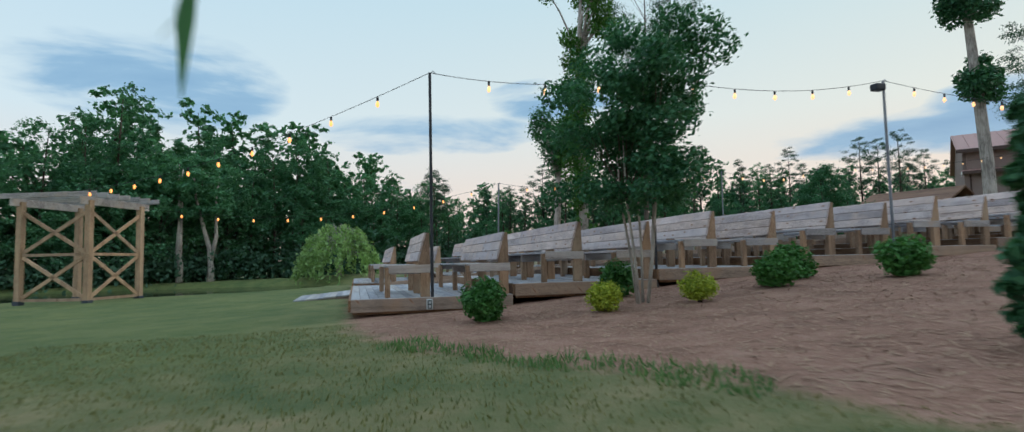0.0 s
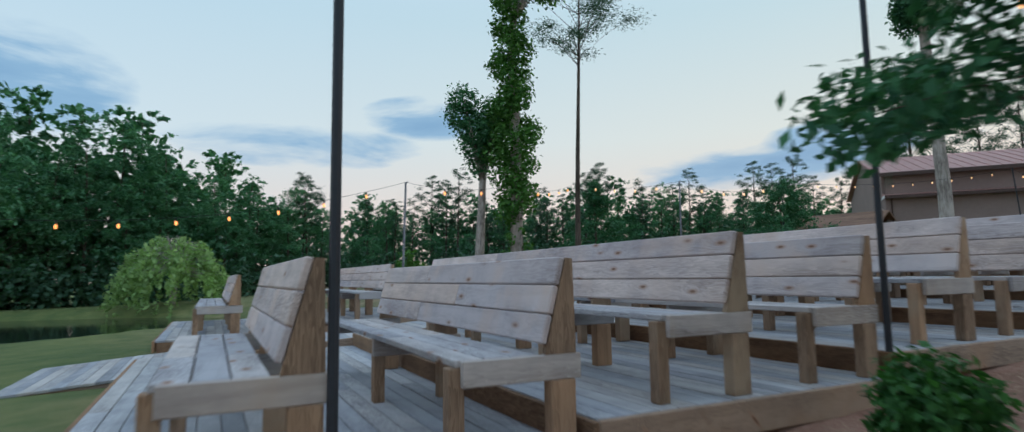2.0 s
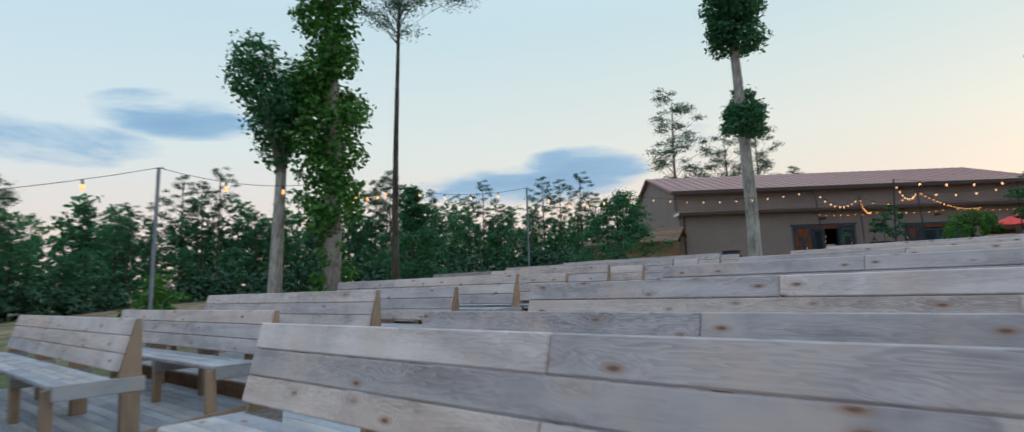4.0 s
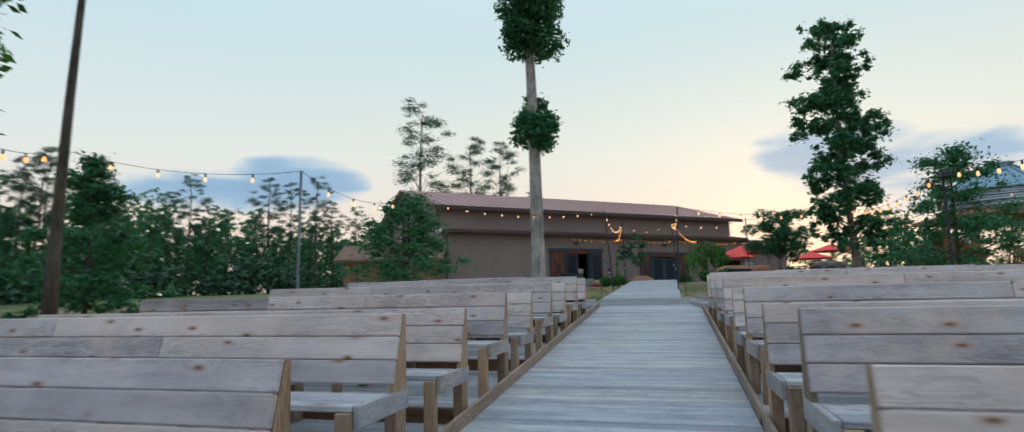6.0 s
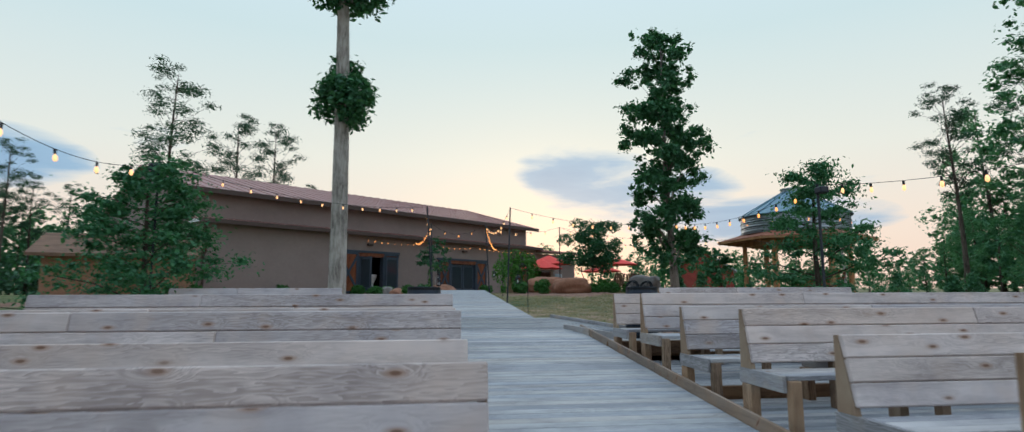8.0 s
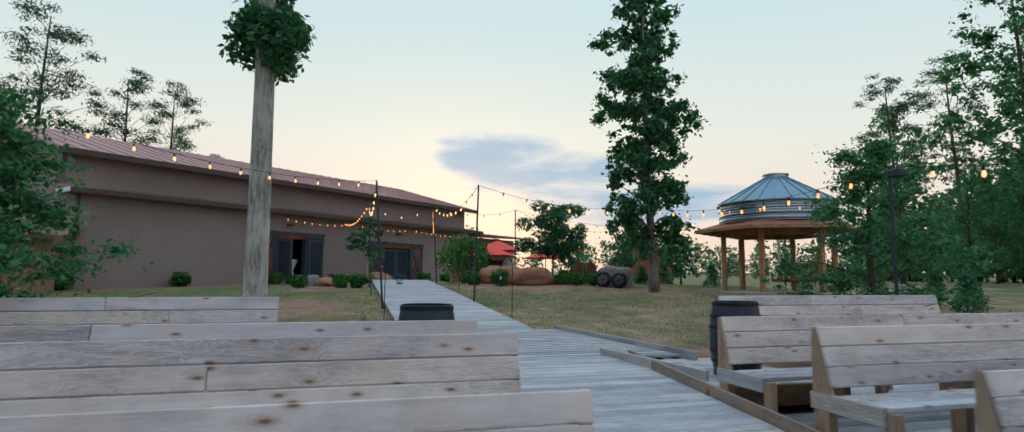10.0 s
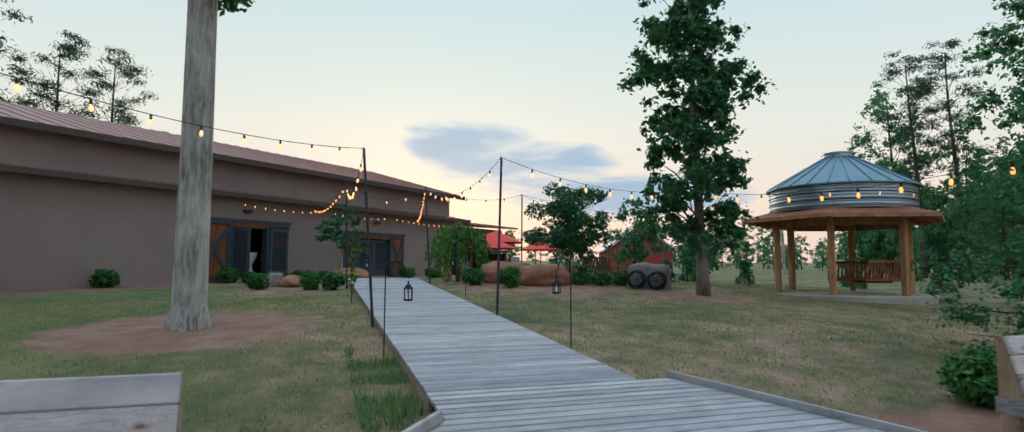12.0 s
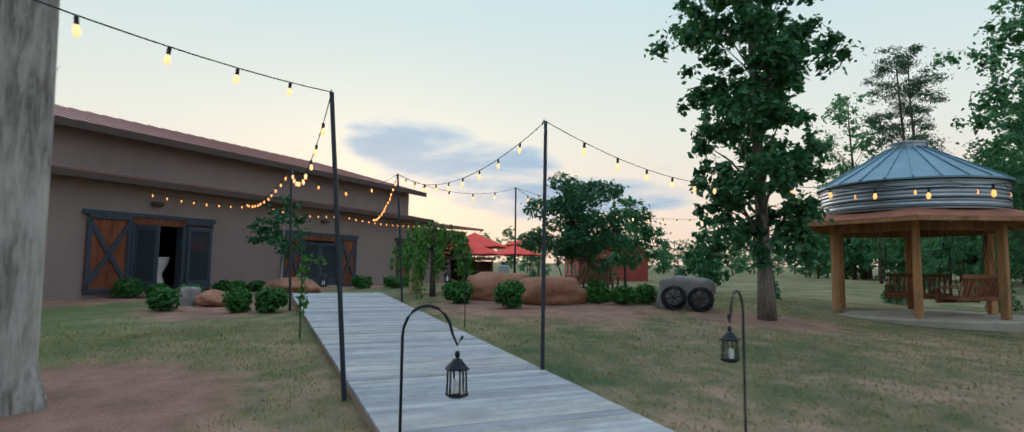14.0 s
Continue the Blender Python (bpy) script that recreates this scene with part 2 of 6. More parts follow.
def bark(name, lo, hi, scale=1.0):
    m, t, b = material(name, 0.95)
    v = coords(t, (3.0 * scale, 3.0 * scale, 0.5 * scale), 9.0)
    f = noise_tex(t, v, 5.0, 6.0, 0.65, 0.5)
    p = noise_tex(t, coords(t, (1, 1, 1), 3.0), 1.3, 3.0)
    base = ramp(t, [(0.36, lo), (0.62, hi)], f).outputs[0]
    base = mixc(t, ramp(t, [(0.45, (0, 0, 0)), (0.65, (0.5, 0.5, 0.5))], p).outputs[0], base, tuple(min(1, c * 1.35) for c in hi))
    t.links.new(base, b.inputs["Base Color"])
    bump(t, b, f, 0.9, 0.03)
    return m


WOOD_BACK = wood("weathered_bench_wood", (0.590, 0.515, 0.500), (0.345, 0.290, 0.276), "y", (0.56, 0.43, 0.37))
WOOD_SEAT = wood("grey_seat_wood", (0.500, 0.490, 0.500), (0.290, 0.275, 0.280), "y")
WOOD_LEG = wood("brown_post_wood", (0.391, 0.265, 0.172), (0.196, 0.127, 0.081), "z", (0.414, 0.322, 0.230), knots=False)
WOOD_RAIL = wood("grey_rail_wood", (0.440, 0.415, 0.405), (0.250, 0.228, 0.220), "x", (0.43, 0.34, 0.27), knots=False)
WOOD_DECK = wood("silver_deck_wood", (0.418, 0.428, 0.445), (0.252, 0.257, 0.268), "y", knots=False)
WOOD_RISER = wood("brown_riser_wood", (0.26, 0.16, 0.09), (0.13, 0.075, 0.045), "y", knots=False)
WOOD_RIM_X = wood("rim_wood_long", (0.345, 0.265, 0.207), (0.196, 0.149, 0.115), "x", (0.345, 0.218, 0.138))
WOOD_PERGOLA = wood("tan_pergola_wood", (0.483, 0.345, 0.230), (0.276, 0.184, 0.115), "z", knots=False)
WOOD_GAZEBO = wood("cedar_post_wood", (0.483, 0.265, 0.127), (0.253, 0.127, 0.057), "z", knots=False)
WOOD_SWING = wood("red_swing_wood", (0.30, 0.13, 0.07), (0.15, 0.06, 0.03), "x", knots=False)
WOOD_DOOR = wood("stained_door_wood", (0.24, 0.085, 0.04), (0.10, 0.03, 0.015), "z", knots=False)
WOOD_STALL = wood("stall_wood", (0.24, 0.14, 0.09), (0.12, 0.07, 0.045), "x", knots=False)
STEEL_POLE = plain("dark_pole_paint", (0.035, 0.04, 0.05), 0.5, 0.3)
GREY_POLE = plain("grey_pole_paint", (0.20, 0.22, 0.25), 0.5, 0.4)
CABLE = plain("black_cable", (0.02, 0.02, 0.022), 0.6)
BULB = glow("lit_bulb", (1.0, 0.37, 0.09), 1.7)
BULB_PALE = glow("pale_lit_bulb", (1.0, 0.50, 0.20), 1.4)
FAIRY = glow("fairy_light", (1.0, 0.45, 0.10), 14.0)
BARN_WALL = plain("brown_metal_wall", (0.262, 0.198, 0.180), 0.7, 0.0, 0.12, 0.7, 0.05)
BARN_ROOF = plain("red_brown_roof_metal", (0.36, 0.185, 0.165), 0.45, 0.2, 0.1, 2.0)
BARN_TRIM = plain("dark_trim", (0.085, 0.055, 0.048), 0.6)
DOOR_FRAME = plain("slate_blue_frame", (0.045, 0.058, 0.080), 0.5)
# near-black colour that stands in for the shade inside the hall
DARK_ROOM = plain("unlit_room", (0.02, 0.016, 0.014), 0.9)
WHITE_PAINT = plain("white_paint", (0.75, 0.75, 0.74), 0.6)
GALV = plain("galvanised_steel", (0.36, 0.42, 0.47), 0.42, 0.75, 0.18, 1.5, 0.08)
GALV_ROOF = plain("blue_galvanised_roof", (0.17, 0.28, 0.35), 0.42, 0.5, 0.2, 1.2, 0.08)
RUST_ROOF = plain("rusted_tin_roof", (0.30, 0.115, 0.07), 0.75, 0.1, 0.4, 3.0, 0.2)
RED_CLOTH = plain("red_umbrella_cloth", (0.75, 0.075, 0.06), 0.8, 0.0, 0.1)
BLACK_BARREL = plain("black_barrel_paint", (0.020, 0.028, 0.045), 0.42, 0.0, 0.3, 5.0, 0.1)
BARREL_HEAD = plain("dull_black_barrel_head", (0.022, 0.028, 0.040), 0.85, 0.0, 0.3, 5.0, 0.1, 0.08)
HOOP = plain("black_hoop_iron", (0.016, 0.018, 0.022), 0.45, 0.4)
IRON = plain("black_wrought_iron", (0.018, 0.020, 0.025), 0.5, 0.4)
GLASS_DULL = plain("dull_window_glass", (0.03, 0.04, 0.05), 0.12, 0.0, 0.1, 2.0, 0.0, 0.6)
RED_ROCK = plain("red_sandstone", (0.31, 0.150, 0.095), 0.95, 0.0, 0.45, 1.6, 0.7)
GREY_ROCK = plain("grey_stone", (0.22, 0.20, 0.19), 0.95, 0.0, 0.3, 1.8, 0.6)
RED_SIDING = plain("barn_red_siding", (0.30, 0.06, 0.045), 0.8, 0.0, 0.2, 2.0)
GREY_TIN = plain("grey_tin_roof", (0.38, 0.42, 0.46), 0.45, 0.4)
OUTLET_BOX = plain("grey_outlet_box", (0.42, 0.45, 0.47), 0.5)
OUTLET_FACE = plain("black_outlet_face", (0.03, 0.05, 0.05), 0.5)
CONCRETE = plain("pale_concrete", (0.36, 0.31, 0.25), 0.9, 0.0, 0.2, 3.0, 0.2)
LEAF_DARK = leaf("dark_tree_leaves", (0.020, 0.074, 0.042), (0.085, 0.230, 0.105), 0.3)
LEAF_MID = leaf("woodland_leaves", (0.032, 0.112, 0.064), (0.130, 0.320, 0.165), 0.36)
LEAF_IVY = leaf("ivy_leaves", (0.030, 0.098, 0.018), (0.120, 0.285, 0.053))
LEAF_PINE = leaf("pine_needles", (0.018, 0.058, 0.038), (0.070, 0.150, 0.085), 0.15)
LEAF_WILLOW = leaf("willow_leaves", (0.12, 0.21, 0.08), (0.34, 0.50, 0.20), 0.35)
LEAF_BOX = leaf("boxwood_leaves", (0.022, 0.081, 0.022), (0.081, 0.234, 0.054))
LEAF_YELLOW = leaf("golden_shrub_leaves", (0.13, 0.21, 0.02), (0.50, 0.54, 0.06))
LEAF_MAPLE = leaf("young_tree_leaves", (0.019, 0.078, 0.045), (0.085, 0.240, 0.110), 0.3)
BARK_GREY = bark("grey_bark", (0.15, 0.13, 0.115), (0.42, 0.38, 0.345))
BARK_PALE = bark("pale_bark", (0.20, 0.18, 0.16), (0.42, 0.39, 0.35))
BARK_MID = bark("grey_brown_bark", (0.06, 0.05, 0.045), (0.27, 0.235, 0.21), 1.6)
BARK_DARK = bark("dark_bark", (0.035, 0.028, 0.022), (0.10, 0.08, 0.065))


def ground_material():
    m, t, b = material("lawn_and_soil", 0.95)
    at = node(t, "ShaderNodeAttribute", attribute_name="soil")
    co = t.nodes.new("ShaderNodeTexCoord").outputs["Object"]
    big = noise_tex(t, co, 0.35, 4.0, 0.6)
    mid = noise_tex(t, co, 1.7, 5.0, 0.65)
    fine = noise_tex(t, co, 38.0, 4.0, 0.7)
    g = maths(t, "ADD", maths(t, "MULTIPLY", big, 0.42), maths(t, "ADD", maths(t, "MULTIPLY", mid, 0.42), maths(t, "MULTIPLY", fine, 0.16)))
    grass = ramp(t, [(0.38, (0.055, 0.095, 0.040)), (0.46, (0.130, 0.132, 0.062)), (0.53, (0.240, 0.188, 0.112)), (0.61, (0.390, 0.255, 0.180))], g).outputs[0]
    far = node(t, "ShaderNodeAttribute", attribute_name="lush")
    lush = ramp(t, [(0.36, (0.068, 0.112, 0.036)), (0.62, (0.165, 0.195, 0.062))], g).outputs[0]
    grass = mixc(t, far.outputs["Fac"], grass, lush)
    s = maths(t, "ADD", maths(t, "MULTIPLY", mid, 0.5), maths(t, "MULTIPLY", fine, 0.5))
    soil = ramp(t, [(0.30, (0.128, 0.075, 0.057)), (0.50, (0.285, 0.158, 0.112)), (0.70, (0.450, 0.285, 0.217))], s).outputs[0]
    edge = maths(t, "ADD", at.outputs["Fac"], maths(t, "MULTIPLY", maths(t, "SUBTRACT", mid, 0.5), 0.9))
    k = ramp(t, [(0.30, (0, 0, 0)), (0.70, (1, 1, 1))], edge).outputs[0]
    t.links.new(mixc(t, k, grass, soil), b.inputs["Base Color"])
    bump(t, b, maths(t, "ADD", fine, mid), 0.8, 0.04)
    return m


GROUND = ground_material()
GRASS = leaf("grass_blades", (0.080, 0.105, 0.040), (0.25, 0.23, 0.12), 0.35)
GRASS_LUSH = leaf("tall_grass_blades", (0.060, 0.130, 0.045), (0.15, 0.25, 0.10), 0.3)
GRASS_DRY = leaf("dry_grass_blades", (0.14, 0.135, 0.060), (0.46, 0.34, 0.20), 0.35)
STRAW = plain("pine_straw", (0.36, 0.24, 0.16), 0.9, 0.0, 0.35, 9.0)


def water_material():
    m, t, b = material("pond_water", 0.08, 0.0, 0.5)
    b.inputs["Base Color"].default_value = (0.012, 0.018, 0.014, 1)
    n = noise_tex(t, coords(t, (1, 1, 1)), 3.0, 3.0)
    bump(t, b, n, 0.06, 0.02)
    return m


WATER = water_material()

# ---- builders ----
def thing(name, at=(0, 0, 0), label="", category="", group="", kind="", turn=0.0):
    ob = new(name)
    ob.empty_display_size = 0.1
    ob.matrix_basis = pose(*at, 0, 0, turn)
    return tagged(ob, label, category, group, kind)


def mesh_of(name, bm, mat=None, smooth=False):
    me = bpy.data.meshes.new(name)
    bm.to_mesh(me)
    bm.free()
    if mat:
        me.materials.append(mat)
    if smooth:
        me.polygons.foreach_set("use_smooth", [True] * len(me.polygons))
    return me


def part(name, bm, mat, parent, label="", smooth=False):
    me = bm if isinstance(bm, bpy.types.Mesh) else mesh_of(name, bm, mat, smooth)
    ob = new(name, me)
    ob.parent = parent
    if label:
        ob["label"] = label
    return ob


def piece(name, me, parent, m):
    ob = new(name, me)
    ob.parent = parent
    ob.matrix_basis = m
    return ob


def solo(name, bm, mat, label, category, kind="", group="", smooth=False):
    me = bm if isinstance(bm, bpy.types.Mesh) else mesh_of(name, bm, mat, smooth)
    return tagged(new(name, me), label, category, group, kind)


def box(bm, a, b, m=None, bevel=0.0):
    """A box from corner a to corner b, chamfered if bevel is given."""
    c = [(a[i] + b[i]) / 2 for i in range(3)]
    d = [abs(b[i] - a[i]) for i in range(3)]
    mat = Matrix.Translation(c) @ Matrix.Diagonal((*d, 1))
    made = bmesh.ops.create_cube(bm, size=1.0, matrix=(m @ mat) if m else mat)
    if bevel:
        edges = {e for v in made["verts"] for e in v.link_edges}
        bmesh.ops.bevel(bm, geom=list(edges), offset=bevel, segments=1, affect="EDGES")
    return bm


def beam(bm, p, q, w, h, bevel=0.0, roll=0.0):
    """A board from p to q, w wide across and h high."""
    p, q = Vector(p), Vector(q)
    d = q - p
    rot = d.to_track_quat("X", "Z").to_matrix().to_4x4() @ Matrix.Rotation(radians(roll), 4, "X")
    m = Matrix.Translation((p + q) / 2) @ rot
    return box(bm, (-d.length / 2, -w / 2, -h / 2), (d.length / 2, w / 2, h / 2), m, bevel)


def tube(bm, pts, radii, sides=8, cap=True):
    """A round rod through points with a radius at each."""
    pts = [Vector(p) for p in pts]
    rings = []
    for i, p in enumerate(pts):
        d = (pts[min(i + 1, len(pts) - 1)] - pts[max(i - 1, 0)]).normalized()
        u = d.orthogonal().normalized() if abs(d.z) < 0.99 else Vector((1, 0, 0))
        u = (u - d * u.dot(d)).normalized()
        v = d.cross(u)
        r = radii[i] if isinstance(radii, (list, tuple)) else radii
        rings.append([bm.verts.new(p + r * (math.cos(2 * math.pi * k / sides) * u + math.sin(2 * math.pi * k / sides) * v)) for k in range(sides)])
    for a, b in zip(rings, rings[1:]):
        for k in range(sides):
            bm.faces.new((a[k], a[(k + 1) % sides], b[(k + 1) % sides], b[k]))
    if cap:
        bm.faces.new(list(reversed(rings[0])))
        bm.faces.new(rings[-1])
    return bm


def lathe(bm, profile, sides=24, cap=True):
    """Turns (radius, height) pairs about z."""
    rings = [[bm.verts.new((r * math.cos(2 * math.pi * k / sides), r * math.sin(2 * math.pi * k / sides), z)) for k in range(sides)] for r, z in profile]
    for a, b in zip(rings, rings[1:]):
        for k in range(sides):
            bm.faces.new((a[k], a[(k + 1) % sides], b[(k + 1) % sides], b[k]))
    if cap:
        bm.faces.new(list(reversed(rings[0])))
        bm.faces.new(rings[-1])
    return bm


def prism(bm, outline, axis_a, axis_b, thick_axis, t0, t1):
    """An outline in two axes, extruded along the third."""
    def at(p, t):
        v = [0, 0, 0]
        v[axis_a], v[axis_b], v[thick_axis] = p[0], p[1], t
        return v
    lo = [bm.verts.new(at(p, t0)) for p in outline]
    hi = [bm.verts.new(at(p, t1)) for p in outline]
    n = len(outline)
    bm.faces.new(lo)
    bm.faces.new(list(reversed(hi)))
    for i in range(n):
        bm.faces.new((lo[i], hi[i], hi[(i + 1) % n], lo[(i + 1) % n]))
    bmesh.ops.recalc_face_normals(bm, faces=bm.faces[:])
    return bm


def mesh_np(name, verts, faces, mat, smooth=False):
    me = bpy.data.meshes.new(name)
    verts, faces = np.asarray(verts, np.float32), np.asarray(faces, np.int32)
    k = faces.shape[1]
    me.vertices.add(len(verts))
    me.vertices.foreach_set("co", verts.ravel())
    me.loops.add(faces.size)
    me.loops.foreach_set("vertex_index", faces.ravel())
    me.polygons.add(len(faces))
    me.polygons.foreach_set("loop_start", np.arange(0, faces.size, k, dtype=np.int32))
    me.update(calc_edges=True)
    if smooth:
        me.polygons.foreach_set("use_smooth", np.ones(len(faces), bool))
    if mat:
        me.materials.append(mat)
    return me


def leaves(rng, centres, radii, count, size, flat=0.75, droop=0.0, shell=0.5, wide=0.55, soft=False):
    """Folded leaf blades scattered through ellipsoid clumps. Returns vertices and faces."""
    centres, radii = np.asarray(centres, float), np.asarray(radii, float)
    w = radii ** 2
    pick = rng.choice(len(centres), count, p=w / w.sum())
    d = rng.normal(size=(count, 3))
    d /= np.linalg.norm(d, axis=1)[:, None]
    r = rng.uniform(shell, 1.0, count) ** 0.6 * (1 + 0.18 * rng.normal(size=count)) if not soft else np.abs(rng.normal(size=count)) * 0.85
    p = centres[pick] + d * (radii[pick] * r)[:, None] * np.array([1, 1, flat])
    n = d * 0.5 + rng.normal(size=(count, 3)) * 0.6 + np.array([0, 0, 0.5])
    n /= np.linalg.norm(n, axis=1)[:, None]
    u = np.cross(n, rng.normal(size=(count, 3)))
    u /= np.linalg.norm(u, axis=1)[:, None] + 1e-9
    u[:, 2] -= droop
    v = np.cross(n, u)
    s = size * rng.uniform(0.55, 1.35, count)[:, None]
    q = np.stack([p - u * s, p + v * s * wide + n * s * 0.15, p + u * s, p - v * s * wide + n * s * 0.15], 1).reshape(-1, 3)
    return q, np.arange(4 * count).reshape(-1, 4)


def px(x):
    return float(np.interp(x, [-200, -60, -12, -4, 0, 2, 4, 8.5, 12, 19, 21, 25, 29, 33, 38, 50, 80, 150, 400],
                           [-0.7, -0.7, -0.42, -0.31, -0.20, -0.12, 0.03, 0.36, 0.56, 1.02, 1.22, 1.56, 1.80, 2.05, 2.20, 2.26, 2.4, 3.5, 7.0]))


def ground_z(x, y):
    z = px(x)
    w = float(np.interp(x, [18, 26, 38, 46], [0, 1, 1, 0]))
    z += w * float(np.interp(y, [0, 4, 8, 13, 19], [0.0, 0.05, 0.13, 0.0, -0.15]))
    e = ((x + 9) / 13.5) ** 2 + ((y - 31) / 9.8) ** 2
    if e < 1.5:
        z = z + (-1.25 - z) * float(np.interp(e, [0.75, 1.25], [1, 0]))
    return z


def soil_at(x, y):
    s = 0.0
    edge = float(np.interp(y, [-9, -2.5, -1.5, -0.4, 1.0, 2.2, 4.1, 5.9], [4.5, 3.3, 2.85, 2.6, 1.75, 0.85, 0.35, 0.25]))
    if -14 < y < 21:
        s = max(s, float(np.clip((x - edge) / 0.9 + 0.5, 0, 1)) * float(np.clip((14.5 - x) / 3 + 0.5, 0, 1)) * float(np.clip((y + 7) / 4, 0, 1)))
    if 0.4 < x < 22 and 5.9 < y < 20:
        s = 1.0
    s = max(s, float(np.clip((2.3 - math.hypot(x - 29.1, y - 17.9)) / 1.3 + 0.4, 0, 1)))
    s = max(s, float(np.clip(1.35 - math.hypot((x - 34.7) / 3.6, (y - 9.25) / 3.2), 0, 0.75)))
    s = max(s, float(np.clip(1.45 - math.hypot((x - 37.7) / 2.7, (y - 16.35) / 1.6), 0, 0.8)))
    s = max(s, float(np.clip(1.2 - math.hypot(x - 31.5, y - 5.9) / 2.2, 0, 0.7)))
    d = (x - 43.9) * 0.760 + (y - 16.9) * 0.649
    if -2.6 < d < 0.5:
        s = max(s, float(np.clip((d + 2.4) / 1.2, 0, 0.8)))
    return s


def build_ground():
    xs = np.concatenate([np.linspace(-400, -30, 24), np.arange(-29.5, -6, 1.0), np.arange(-6, 45, 0.35), np.arange(45, 70, 1.0), np.linspace(70, 500, 28)])
    ys = np.concatenate([np.linspace(-400, -31, 24), np.arange(-30, -9, 1.0), np.arange(-9, 22, 0.35), np.arange(22, 60, 1.0), np.linspace(60, 500, 28)])
    verts, soil, lush = [], [], []
    for y in ys:
        for x in xs:
            bumpy = 0.035 * noise.noise((x * 0.5, y * 0.5, 0)) + 0.015 * noise.noise((x * 2.1, y * 2.1, 4))
            verts.append((x, y, ground_z(x, y) + bumpy))
            soil.append(soil_at(x, y))
            near_hall = float(np.clip((y - 15.6) / 3, 0, 1)) * float(np.clip((x - 21) / 3, 0, 1))
            lush.append(0.75 * near_hall if near_hall > 0.3 else float(np.clip((1.5 - x) / 3, 0, 1)) * float(np.clip((y - 0.5) / 3, 0, 1)) * 0.4 + 0.55 * float(np.clip((7 - x) / 3, 0, 1)) + max(float(np.clip((x - 30) / 6, 0, 0.35)), float(np.clip((x - 28.5) / 4, 0, 1)) * float(np.clip((y - 15.5) / 2.5, 0, 0.95)) if y < 60 else 0))
    nx = len(xs)
    i = np.arange(len(ys) - 1)[:, None] * nx + np.arange(nx - 1)[None]
    faces = np.stack([i, i + 1, i + nx + 1, i + nx], -1).reshape(-1, 4)
    me = mesh_np("ground", verts, faces, GROUND, True)
    for name, vals in (("soil", soil), ("lush", lush)):
        a = me.attributes.new(name, "FLOAT", "POINT")
        a.data.foreach_set("value", np.asarray(vals, np.float32))
    tagged(new("ground", me), "sloping lawn with bare reddish soil and mulch beds", "ground", kind="structure")


build_ground()
bm = bmesh.new()
outline = [bm.verts.new((-9 + 15.5 * math.cos(a), 31 + 11.2 * math.sin(a), -0.78)) for a in np.linspace(0, 2 * math.pi, 48, endpoint=False)]
bm.faces.new(outline)
solo("water", bm, WATER, "still dark pond behind the wedding lawn", "pond", "structure")

# ---- seating terraces ----
ROW, TIER = 1.31, 2.62
DECK_Z = [0.11, 0.28, 0.46, 0.63, 0.77, 0.92, 1.07, 1.20]
FRONT = [0.27 + TIER * k for k in range(8)]
Y_S0, Y_S1, Y_N0, Y_N1 = 6.07, 12.0, 14.44, 19.45


def aisle_z(x):
    return 0.045 + 0.0756 * (x - 2.0)


